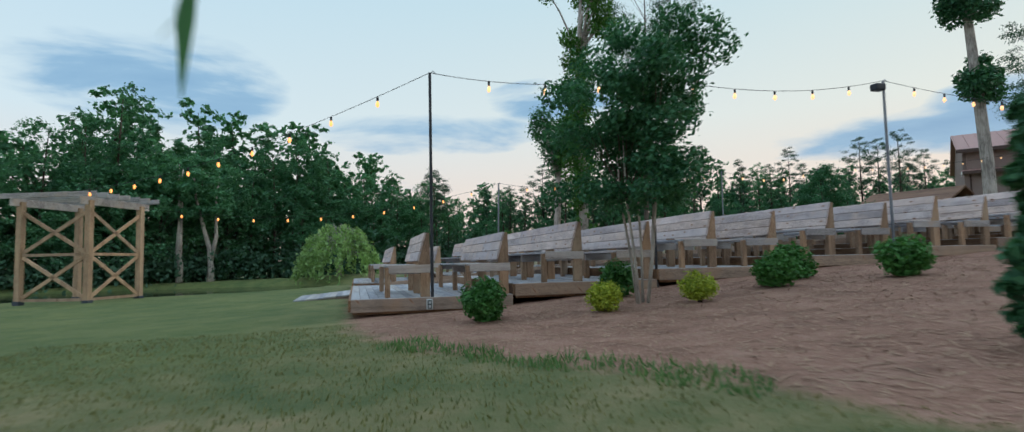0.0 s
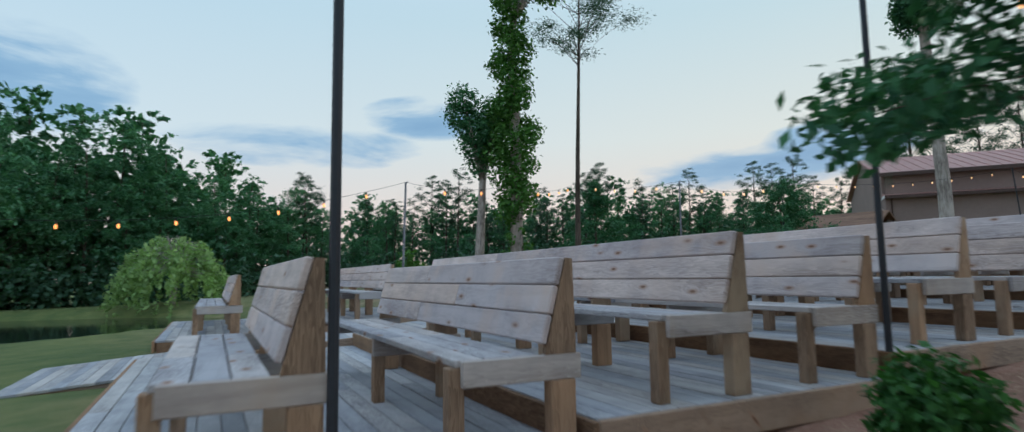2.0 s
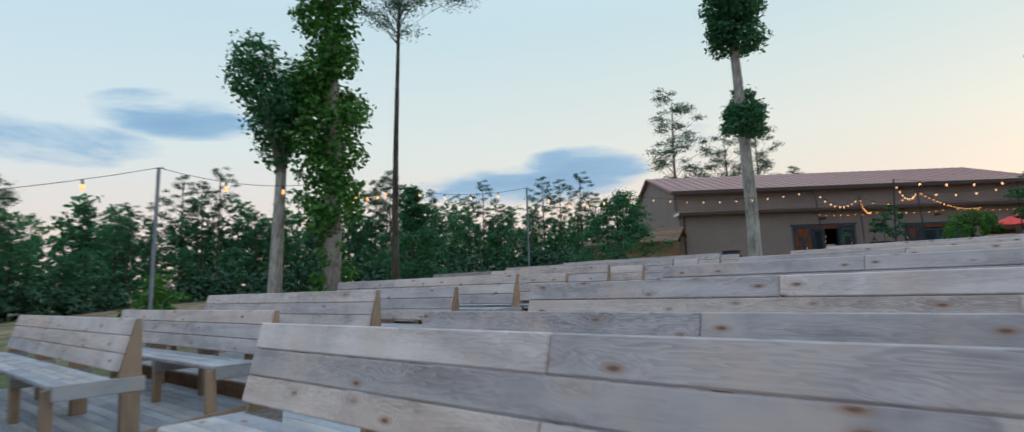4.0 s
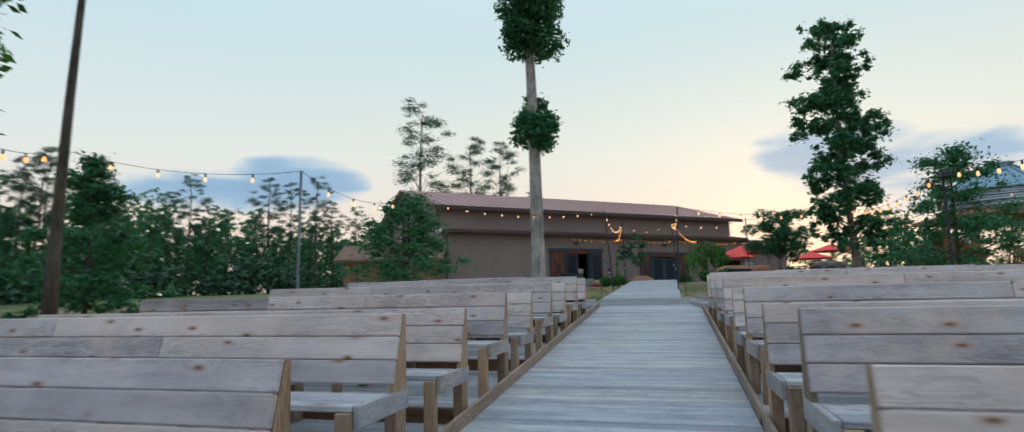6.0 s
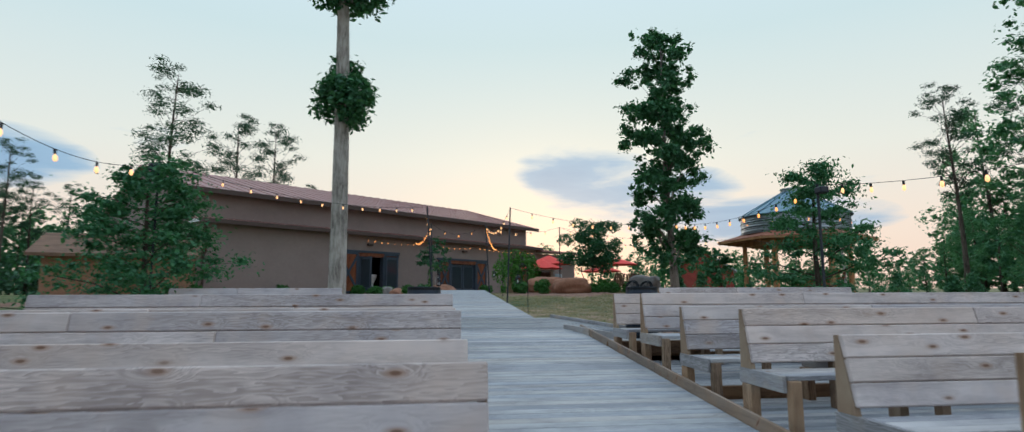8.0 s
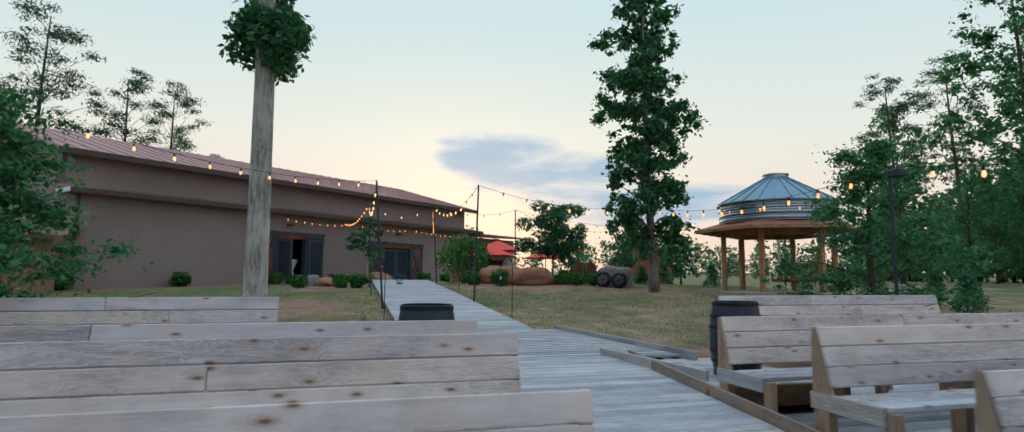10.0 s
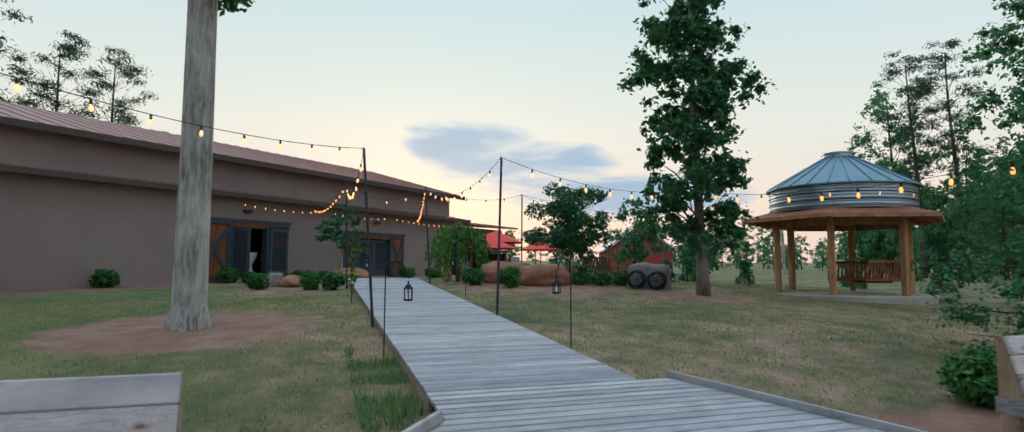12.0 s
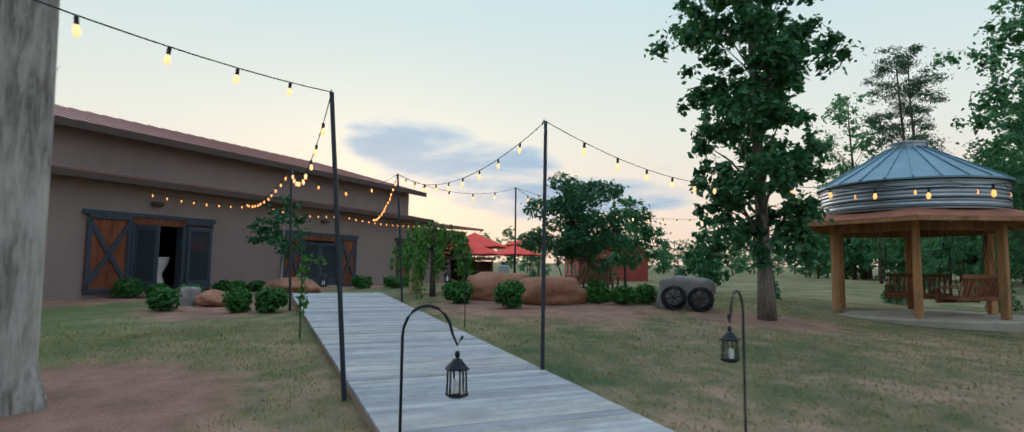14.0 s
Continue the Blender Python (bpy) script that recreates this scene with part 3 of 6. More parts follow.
def bench(name, length, label):
    """A long slatted bench: leaning back of three boards, seat of three boards, posts and rails. Origin: deck under the back's top edge."""
    root = thing(name, (0, 0, 0), label, "bench", "terrace benches")
    n = max(3, round(length / 1.45) + 1)
    lean = math.atan2(0.15, 0.55)
    up = Vector((math.sin(lean), 0, math.cos(lean)))
    out = Vector((-up.z, 0, up.x))
    base = Vector((-0.126, 0, 0.568))
    w, gap = 0.154, 0.0055
    cut = length * 0.61
    for k in range(3):
        lo = base + up * (k * (w + gap))
        c = cut if k % 2 == 0 else length - cut
        for y0, y1 in ((0.0, c - 0.002), (c + 0.002, length)):
            b = bmesh.new()
            m = Matrix(((up.x, 0, out.x, lo.x), (0, 1, 0, 0), (up.z, 0, out.z, lo.z), (0, 0, 0, 1)))
            box(b, (0, y0, 0), (w, y1, 0.038), m, 0.008)
            part("back_plank", b, WOOD_BACK, root)
    for k in range(3):
        x0 = -0.625 + k * 0.155
        c = cut if k % 2 else length - cut
        for y0, y1 in ((0.040, c - 0.002), (c + 0.002, length - 0.040)):
            b = bmesh.new()
            box(b, (x0, y0, 0.482), (x0 + 0.146, y1, 0.520), None, 0.005)
            part("seat_plank", b, WOOD_SEAT, root)
    tip = base + up * (3 * w + 2 * gap)
    for i in range(n):
        end = i in (0, n - 1)
        sg = -1 if i == n - 1 else 1
        e = (length - 0.08) * i / (n - 1) + 0.04 if not end else (0.0 if i == 0 else length)

        def across(u, v):
            return (e + u, e + v) if sg > 0 else (e - v, e - u)
        ya, yb = across(0.0, 0.038)
        zt = 0.517 if end else 0.481
        part("side_rail", box(bmesh.new(), (-0.600 if end else -0.615, ya, zt - 0.132), (0.085, yb, zt), None, 0.005), WOOD_RAIL, root)
        if end:
            ya, yb = across(0.039, 0.125)
            part("front_leg", box(bmesh.new(), (-0.660, ya, 0.0), (-0.575, yb, 0.481), None, 0.006), WOOD_LEG, root)
        else:
            ya, yb = across(0.039, 0.125)
            part("front_leg", box(bmesh.new(), (-0.60, ya, 0.0), (-0.515, yb, 0.480), None, 0.006), WOOD_LEG, root)
        ya, yb = across(0.0, 0.088)
        part("rear_leg", box(bmesh.new(), (-0.10, ya, 0.0), (0.05, yb, zt - 0.134), None, 0.006), WOOD_LEG, root)
        ya, yb = across(0.001, 0.037)
        b = bmesh.new()
        prism(b, [(-0.135, zt + 0.001), (0.055, zt + 0.001), (tip.x + 0.045, tip.z), (tip.x + 0.003, tip.z + 0.002), (-0.123, 0.566)], 0, 2, 1, ya, yb)
        part("back_support", b, WOOD_LEG, root)
    return root


bench_s = bench("bench", Y_S1 - 0.09 - Y_S0, "long weathered grey pine bench on the stepped deck")
bench_n = bench("bench", Y_N1 - Y_N0 - 0.04, "weathered grey pine bench on the stepped deck beside the aisle")
bench_s15 = bench("bench", 4.14, "short weathered pine bench on the topmost deck")
bench_n15 = bench("bench", 3.05, "short weathered pine bench on the topmost deck")
bench_s1 = bench("bench", 2.45, "short weathered grey pine bench on the lowest deck")
bench_s2 = bench("bench", 3.5, "weathered grey pine bench on the lowest deck")
for i in range(15):
    top = i == 14
    x, z = 1.44 + ROW * i if not top else 21.02, DECK_Z[i // 2]
    jig = [random.uniform(-0.012, 0.012) for _ in range(4)]
    south = (bench_s1, bench_s2, bench_s)[i] if i < 3 else bench_s15 if top else copy_thing(bench_s, Matrix())
    south.matrix_basis = pose(x + jig[0], Y_S0 + 0.05 + jig[1], z)
    north = bench_n if i == 0 else bench_n15 if top else copy_thing(bench_n, Matrix())
    north.matrix_basis = pose(x + jig[2], (16.42 if top else Y_N0 + 0.02) + jig[3], z)


def deck(x0, x1, y0, y1, z, south, label):
    """One step of the terrace: boards along the rows, rim boards at its open ends, a riser in front."""
    root = thing("deck", (x0, y0, z), label, "deck", "terrace decks", "structure")
    n = round((x1 - x0) / 0.1455)
    w = (x1 - x0) / n
    L = y1 - y0
    c = L * 0.57
    long_me, short_me = mesh_of("deck_board", box(bmesh.new(), (0, 0, -0.036), (w - 0.006, c - 0.002, 0), None, 0.004), WOOD_DECK), \
        mesh_of("deck_board", box(bmesh.new(), (0, 0, -0.036), (w - 0.006, L - c - 0.002, 0), None, 0.004), WOOD_DECK)
    for i in range(n):
        dz = random.uniform(-0.002, 0.002)
        a, b = (long_me, short_me) if i % 2 else (short_me, long_me)
        piece("deck_board", a, root, pose(w * i, 0.0, dz))
        piece("deck_board", b, root, pose(w * i, (c if i % 2 else L - c) + 0.002, dz))
    b = box(bmesh.new(), (0.02, 0.01, -0.24), (x1 - x0 - 0.02, L - 0.01, -0.037))
    part("joist_frame", b, WOOD_RISER, root)
    y = -0.042 if south else L + 0.004
    b = box(bmesh.new(), (-0.002, y, -0.205), (x1 - x0 - 0.006, y + 0.038, -0.004), None, 0.006)
    part("rim_board", b, WOOD_RIM_X, root)
    b = box(bmesh.new(), (-0.042, -0.04, -0.19), (-0.004, L + 0.04, -0.006), None, 0.006)
    part("riser_board", b, WOOD_RISER, root)
    return root


for k in range(8):
    last = k == 7
    x1 = FRONT[k] + TIER - 0.04 if not last else 21.45
    deck(FRONT[k], x1, Y_S0, 10.40 if last else 12.0, DECK_Z[k], True, "weathered grey boarded deck step under the benches")
    deck(FRONT[k], x1, 16.30 if last else 14.47, Y_N1 + 0.06, DECK_Z[k], False, "weathered grey boarded deck step under the benches")
# raised corners beside the aisle's end, on which the barrels stand
deck(18.62, 20.62, 10.46, 12.0, 1.38, True, "small raised boarded corner beside the aisle's end")
deck(18.62, 20.62, 14.47, 16.24, 1.38, False, "small raised boarded corner beside the aisle's end")

# sloping kerb boards between aisle and decks
for y, nm in ((12.005, "s"), (14.432, "n")):
    for k in range(5):
        xa, xb = 1.2 + 3.85 * k, 1.2 + 3.85 * (k + 1) - 0.01
        b = bmesh.new()
        beam(b, (xa, y, aisle_z(xa) + 0.0), (xb, y, aisle_z(xb) + 0.0), 0.036, 0.22, 0.005)
        solo("trim", b, WOOD_RIM_X, "grey kerb board along the sloping aisle", "trim", "structure")


def walkway(name, x0, x1, y0, y1, zf, label):
    root = thing(name, (0, 0, 0), label, "boardwalk", "", "structure")
    n = round((x1 - x0) / 0.146)
    w = (x1 - x0) / n
    slope = math.degrees(math.atan2(zf(x1) - zf(x0), x1 - x0))
    mes = [mesh_of("walk_board", box(bmesh.new(), (0, 0, -0.036), (w - 0.005, y1 - y0 + e, 0), None, 0.004), WOOD_DECK) for e in (0.0, 0.002, -0.002)]
    for i in range(n):
        x = x0 + w * i
        piece("walk_board", random.choice(mes), root, pose(x, y0 + random.uniform(-0.0015, 0.0015), zf(x) + random.uniform(-0.002, 0.002), 0, -slope, 0))
    for yy, nm in ((y0 + 0.02, 0), (y1 - 0.06, 1)):
        b = bmesh.new()
        beam(b, (x0, yy + 0.02, zf(x0) - 0.135), (x1, yy + 0.02, zf(x1) - 0.135), 0.04, 0.19, 0.005)
        part("side_beam", b, WOOD_RIM_X, root)
    return root


walkway("walkway", 1.0, 20.62, 12.03, 14.41, aisle_z, "sloping grey boarded aisle between the benches")


def ramp_z(x):
    return 1.44 + 0.0535 * (x - 20.62)


walkway("ramp", 23.3, 38.3, 12.42, 14.72, ramp_z, "long grey boarded ramp up to the hall terrace")


def landing():
    root = thing("landing", (0, 0, 0), "flared boarded landing behind the last benches", "boardwalk", "", "structure")
    n = 18
    w = (23.3 - 20.64) / n

    def south_edge(x):
        return 11.12 + 0.345 * (x - 20.64)

    def north_edge(x):
        return 14.72 + max(0.0, 22.36 - x) * 0.80

    for i in range(n):
        x = 20.64 + w * i
        xb = x + w - 0.005
        z = ramp_z(x)
        b = bmesh.new()
        prism(b, [(x, south_edge(x)), (xb, south_edge(xb)), (xb, north_edge(xb)), (x, north_edge(x))], 0, 1, 2, z - 0.036, z)
        part("walk_board", b, WOOD_DECK, root)
    for p, q in (((20.4, 11.02, ramp_z(20.4) - 0.01), (23.34, 12.02, ramp_z(23.3) - 0.01)), ((21.2, 15.70, ramp_z(21.2)), (22.4, 14.76, ramp_z(22.4)))):
        b = bmesh.new()
        beam(b, p, q, 0.045, 0.16, 0.005)
        part("kerb_board", b, WOOD_RAIL, root)
    b = box(bmesh.new(), (20.66, 11.3, 1.02), (21.6, 15.4, 1.37))
    part("joist_frame", b, WOOD_RISER, root)
    b = bmesh.new()
    beam(b, (18.95, 11.80, 1.42), (20.80, 12.24, 1.475), 0.045, 0.13, 0.005)
    part("kerb_board", b, WOOD_RAIL, root)


landing()

walkway("ramp", -1.15, 1.0, 11.95, 14.5, lambda x: -0.21 + 0.085 * (x + 1.15), "low boarded ramp from the lawn to the aisle")

# ---- the hall ----
BARN = Matrix.Translation((43.91, 16.91, 2.29)) @ Matrix.Rotation(math.atan2(-0.760, 0.649), 4, "Z")   # x along the front wall to the south-east, y into the house


def build_barn():
    root = new("hall")
    root.matrix_basis = BARN
    tagged(root, "long dark-brown metal hall with red-brown roof", "building")
    x0, x1, depth = -10.75, 12.15, 15.0
    zl, zu = 3.14, 4.58        # lower wall's top, upper wall's top
    openings = [(-2.60, -1.00, 1.95), (3.97, 6.08, 1.80), (11.0, 11.6, 1.85)]
    b = bmesh.new()
    xs = x0
    for a, c, h in openings:
        part("front_wall", box(bmesh.new(), (xs, 0, -0.4), (a, 0.25, zl)), BARN_WALL, root)
        part("lintel_wall", box(bmesh.new(), (a, 0, h), (c, 0.25, zl)), BARN_WALL, root)
        part("threshold", box(bmesh.new(), (a, 0, -0.4), (c, 0.25, 0.02)), CONCRETE, root)
        xs = c
    part("front_wall", box(b, (xs, 0, -0.4), (x1, 0.25, zl)), BARN_WALL, root)
    b = bmesh.new()
    box(b, (x0 + 0.2, 0.75, zl), (x1 - 0.2, 1.0, zu))
    part("upper_wall", b, BARN_WALL, root, "band of wall above the lean-to roof")
    b = bmesh.new()
    prism(b, [(0.25, -0.4), (depth, -0.4), (depth, zu), (depth / 2 + 0.4, zu + 2.05), (1.0, zu), (1.0, zl), (0.25, zl)], 1, 2, 0, x0, x0 + 0.22)
    part("gable_wall", b, BARN_WALL, root)
    b = bmesh.new()
    prism(b, [(0.25, -0.4), (depth, -0.4), (depth, zu), (depth / 2 + 0.4, zu + 2.05), (1.0, zu), (1.0, zl), (0.25, zl)], 1, 2, 0, x1 - 0.22, x1)
    part("gable_wall", b, BARN_WALL, root)
    b = box(bmesh.new(), (x0 + 0.25, depth - 0.3, -0.4), (x1 - 0.25, depth - 0.05, zu))
    part("rear_wall", b, BARN_WALL, root)
    # roof sheets with standing seams
    for sgn in (0, 1):
        b = bmesh.new()
        ya, yb = (0.25, depth / 2 + 0.4) if not sgn else (depth + 0.35, depth / 2 + 0.4)
        za, zb = zu - 0.02, zu + 2.12
        prism(b, [(ya, za), (yb, zb), (yb, zb + 0.09), (ya, za + 0.09)], 1, 2, 0, x0 - 0.30, x1 + 0.6)
        if not sgn:
            k = x0 - 0.2
            while k < x1 + 0.5:
                part("roof_seam", beam(bmesh.new(), (k, ya, za + 0.105), (k, yb, zb + 0.105), 0.03, 0.04), BARN_ROOF, root)
                k += 0.62
        part("roof", b, BARN_ROOF, root)
    b = box(bmesh.new(), (x0 - 0.32, 0.20, zu - 0.12), (x1 + 0.62, 0.25, zu + 0.11), None, 0.01)
    part("fascia", b, BARN_TRIM, root)
    b = bmesh.new()
    prism(b, [(-0.42, zl - 0.02), (0.76, zl + 0.20), (0.76, zl + 0.28), (-0.42, zl + 0.06)], 1, 2, 0, x0 - 0.1, x1 + 0.3)
    k = x0
    while k < x1 + 0.2:
        part("roof_seam", beam(bmesh.new(), (k, -0.40, zl + 0.075), (k, 0.74, zl + 0.295), 0.03, 0.03), BARN_ROOF, root)
        k += 0.3
    part("lean_to_roof", b, BARN_ROOF, root, "narrow red-brown sheet roof below the upper wall")
    b = box(bmesh.new(), (x0 - 0.1, -0.48, zl - 0.10), (x1 + 0.3, -0.425, zl + 0.09), None, 0.008)
    part("gutter", b, BARN_TRIM, root)
    part("eave_end", box(bmesh.new(), (x0 - 0.14, -0.46, zl - 0.08), (x0 - 0.105, 0.74, zl + 0.08), None, 0.006), WHITE_PAINT, root, "pale end board of the lean-to eave")
    b = tube(bmesh.new(), [(x0 + 0.3, -0.05, zl - 0.1), (x0 + 0.3, -0.05, -0.2)], 0.05, 8)
    part("downpipe", b, BARN_TRIM, root)
    # interior: back wall and floor coloured near-black to stand in for its darkness
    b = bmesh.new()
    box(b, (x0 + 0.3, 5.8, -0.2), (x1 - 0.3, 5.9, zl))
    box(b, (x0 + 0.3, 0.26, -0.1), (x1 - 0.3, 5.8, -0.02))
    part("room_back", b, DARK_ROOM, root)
    # barn doors: braced wooden leaves beside each opening, dark frames, glazed leaf
    for (a, c, h), widths in zip(openings, ((1.22, 0.98), (0.98, 0.98), (1.0, 0.12))):
        top = h + 0.20
        door = part("doorway", box(bmesh.new(), (a - widths[0] - 0.12, -0.10, top), (c + widths[1] + 0.12, -0.002, top + 0.12), None, 0.01), DOOR_FRAME, root, "doorway with slate-blue frame and braced wooden leaves")
        part("header_panel", box(bmesh.new(), (a - 0.05, -0.075, h), (c + 0.05, -0.003, top), None, 0.01), WOOD_DOOR, door)
        for (u, v) in ((a - widths[0], a - 0.03), (c + 0.03, c + widths[1])):
            part("wooden_leaf", box(bmesh.new(), (u, -0.06, 0.0), (v, -0.004, top), None, 0.006), WOOD_DOOR, door)
            for p, q in (((u, 0.04), (v, 0.04)), ((u, top - 0.05), (v, top - 0.05)), ((u + 0.06, 0), (u + 0.06, top)), ((v - 0.06, 0), (v - 0.06, top)), ((u, 0.1), (v, top - 0.1)), ((u, top - 0.1), (v, 0.1))):
                part("brace", beam(bmesh.new(), (p[0], -0.085, p[1]), (q[0], -0.085, q[1]), 0.045, 0.115), DOOR_FRAME, door)
        for u in (a - 0.02, c - 0.06):
            part("door_jamb", box(bmesh.new(), (u, -0.12, 0), (u + 0.08, 0.2, h), None, 0.006), DOOR_FRAME, door)
    # open glazed leaf of the first doorway; closed glazed leaves of the second
    def glazed(x, w, h, turn, y):
        leafdoor = part("glazed_leaf", bmesh.new(), DOOR_FRAME, root, "slate-blue door leaf with a tall pane")
        b = bmesh.new()
        for p, q in (((0, 0, 0.02), (0.11, 0.05, h)), ((w - 0.11, 0, 0.02), (w, 0.05, h)), ((0.11, 0, h - 0.14), (w - 0.11, 0.05, h)), ((0.11, 0, 0.02), (w - 0.11, 0.05, 0.30))):
            box(b, p, q, None, 0.005)
        b.to_mesh(leafdoor.data)
        b.free()
        leafdoor.matrix_basis = pose(x, y, 0, 0, 0, turn)
        part("pane", box(bmesh.new(), (0.11, 0.018, 0.30), (w - 0.11, 0.03, h - 0.14)), GLASS_DULL, leafdoor)
    glazed(-2.55, 0.80, 1.92, -72, -0.05)
    glazed(-0.92, 0.86, 1.98, 0, -0.16)
    glazed(4.05, 0.96, 1.76, 0, 0.02)
    glazed(5.03, 0.96, 1.76, 0, 0.02)
    for x in (-1.92, 5.08):
        b = box(bmesh.new(), (x - 0.17, -0.20, 2.55), (x + 0.17, -0.003, 2.65), None, 0.03)
        part("wall_lamp", b, BARN_TRIM, root)
    # lean-to at the far end
    b = bmesh.new()
    box(b, (x1 + 0.35, 0.6, -0.4), (x1 + 5.4, 6.0, 2.9))
    part("annex", b, BARN_WALL, root, "low brown annex at the end of the hall")
    b = bmesh.new()
    prism(b, [(-0.3, 2.98), (6.4, 3.5), (6.4, 3.62), (-0.3, 3.10)], 1, 2, 0, x1 + 0.3, x1 + 6.0)
    part("annex_roof", b, BARN_ROOF, root)
    return root


build_barn()

# shed beyond the hall's near end
b = bmesh.new()
shed = thing("shed", (35.5, 27.2, 1.75), "small brown wooden shed beyond the hall", "shed", turn=-75)
part("shed_wall", box(bmesh.new(), (-2.4, -1.6, -0.2), (2.4, 1.6, 2.0)), plain("tan_shed_board", (0.28, 0.15, 0.09), 0.8), shed)
b = bmesh.new()
prism(b, [(-2.0, 1.85), (0, 2.75), (2.0, 1.85), (2.0, 1.97), (0, 2.87), (-2.0, 1.97)], 1, 2, 0, -2.8, 2.8)
part("shed_roof", b, WOOD_STALL, shed)


# ---- gazebo with a grain-bin top ----
def build_gazebo(cx, cy, z):
    root = thing("gazebo", (cx, cy, z), "round open gazebo with galvanised grain-bin roof and cedar posts", "gazebo", turn=65)
    root.scale = (GS, GS, GS)
    b = bmesh.new()
    lathe(b, [(2.45, -0.25), (2.45, 0.0), (2.40, 0.03)], 40)
    part("floor_slab", b, CONCRETE, root, "round pale slab")
    R, top = 1.95, 2.25
    for k in range(6):
        a = math.pi / 3 * k
        c, s = math.cos(a), math.sin(a)
        b = bmesh.new()
        box(b, (-0.085, -0.085, 0.03), (0.085, 0.085, top), Matrix.Translation((R * c, R * s, 0)) @ Matrix.Rotation(a, 4, "Z"), 0.012)
        part("post", b, WOOD_GAZEBO, root)
        a2 = a + math.pi / 3
        b = bmesh.new()
        beam(b, (R * c, R * s, top - 0.10), (R * math.cos(a2), R * math.sin(a2), top - 0.10), 0.09, 0.2, 0.008)
        part("ring_beam", b, WOOD_GAZEBO, root)
    # skirt roof, six sheets
    for k in range(6):
        a, a2 = math.pi / 3 * k, math.pi / 3 * (k + 1)
        b = bmesh.new()
        ro, ri = 3.0, 1.98
        pts = [(ro * math.cos(a), ro * math.sin(a), top + 0.02), (ro * math.cos(a2), ro * math.sin(a2), top + 0.02), (ri * math.cos(a2), ri * math.sin(a2), top + 0.30), (ri * math.cos(a), ri * math.sin(a), top + 0.30)]
        lo = [b.verts.new(p) for p in pts]
        hi = [b.verts.new((p[0], p[1], p[2] + 0.035)) for p in pts]
        b.faces.new(reversed(lo))
        b.faces.new(hi)
        for i in range(4):
            b.faces.new((lo[i], lo[(i + 1) % 4], hi[(i + 1) % 4], hi[i]))
        part("skirt_roof", b, RUST_ROOF, root, "rusted tin skirt roof sheet")
        b = bmesh.new()
        for f in (0.0, 0.25, 0.5, 0.75):
            am = (pts[0][0] * (1 - f) + pts[1][0] * f, pts[0][1] * (1 - f) + pts[1][1] * f)
            bm2 = (pts[3][0] * (1 - f) + pts[2][0] * f, pts[3][1] * (1 - f) + pts[2][1] * f)
            beam(b, (am[0] * 0.985, am[1] * 0.985, top - 0.045), (bm2[0], bm2[1], top + 0.23), 0.05, 0.09)
        part("rafter", b, WOOD_GAZEBO, root)
        b = bmesh.new()
        beam(b, (pts[0][0], pts[0][1], top - 0.01), (pts[1][0], pts[1][1], top - 0.01), 0.04, 0.08)
        part("edge_board", b, WOOD_GAZEBO, root)
    # corrugated drum with bands, cone roof with ribs, cap
    r = 2.05
    prof = [(r, top + 0.28)]
    for i in range(1, 33):
        prof.append((r + 0.012 * math.sin(i * math.pi / 2), top + 0.28 + 0.72 * i / 32))
    b = lathe(bmesh.new(), prof, 56, cap=False)
    part("drum", b, GALV, root, "corrugated galvanised drum", True)
    for h in (0.33, 0.52, 0.74, 0.96):
        b = lathe(bmesh.new(), [(r + 0.012, top + h - 0.012), (r + 0.028, top + h - 0.008), (r + 0.028, top + h + 0.008), (r + 0.012, top + h + 0.012)], 56, cap=False)
        part("band", b, IRON, root)
    b = lathe(bmesh.new(), [(r + 0.10, top + 0.97), (r + 0.10, top + 1.01), (0.42, top + 2.02), (0.42, top + 1.98)], 48, cap=False)
    part("cone_roof", b, GALV_ROOF, root, "blue-grey galvanised cone roof")
    for k in range(24):
        a = 2 * math.pi * k / 24
        b = bmesh.new()
        beam(b, ((r + 0.09) * math.cos(a), (r + 0.09) * math.sin(a), top + 1.025), (0.43 * math.cos(a), 0.43 * math.sin(a), top + 2.03), 0.035, 0.04)
        part("roof_rib", b, GALV_ROOF, root)
    b = lathe(bmesh.new(), [(0.44, top + 1.98), (0.44, top + 2.12), (0.48, top + 2.12), (0.48, top + 2.16), (0.30, top + 2.20), (0.02, top + 2.22)], 32)
    part("roof_cap", b, GALV, root)
    b = lathe(bmesh.new(), [(1.0, top + 0.29), (r - 0.05, top + 0.29)], 24, cap=False)
    part("ceiling_ring", b, WOOD_GAZEBO, root)
    return root


GZ, GS = (31.76, 0.42, 2.02), 0.98
build_gazebo(*GZ)


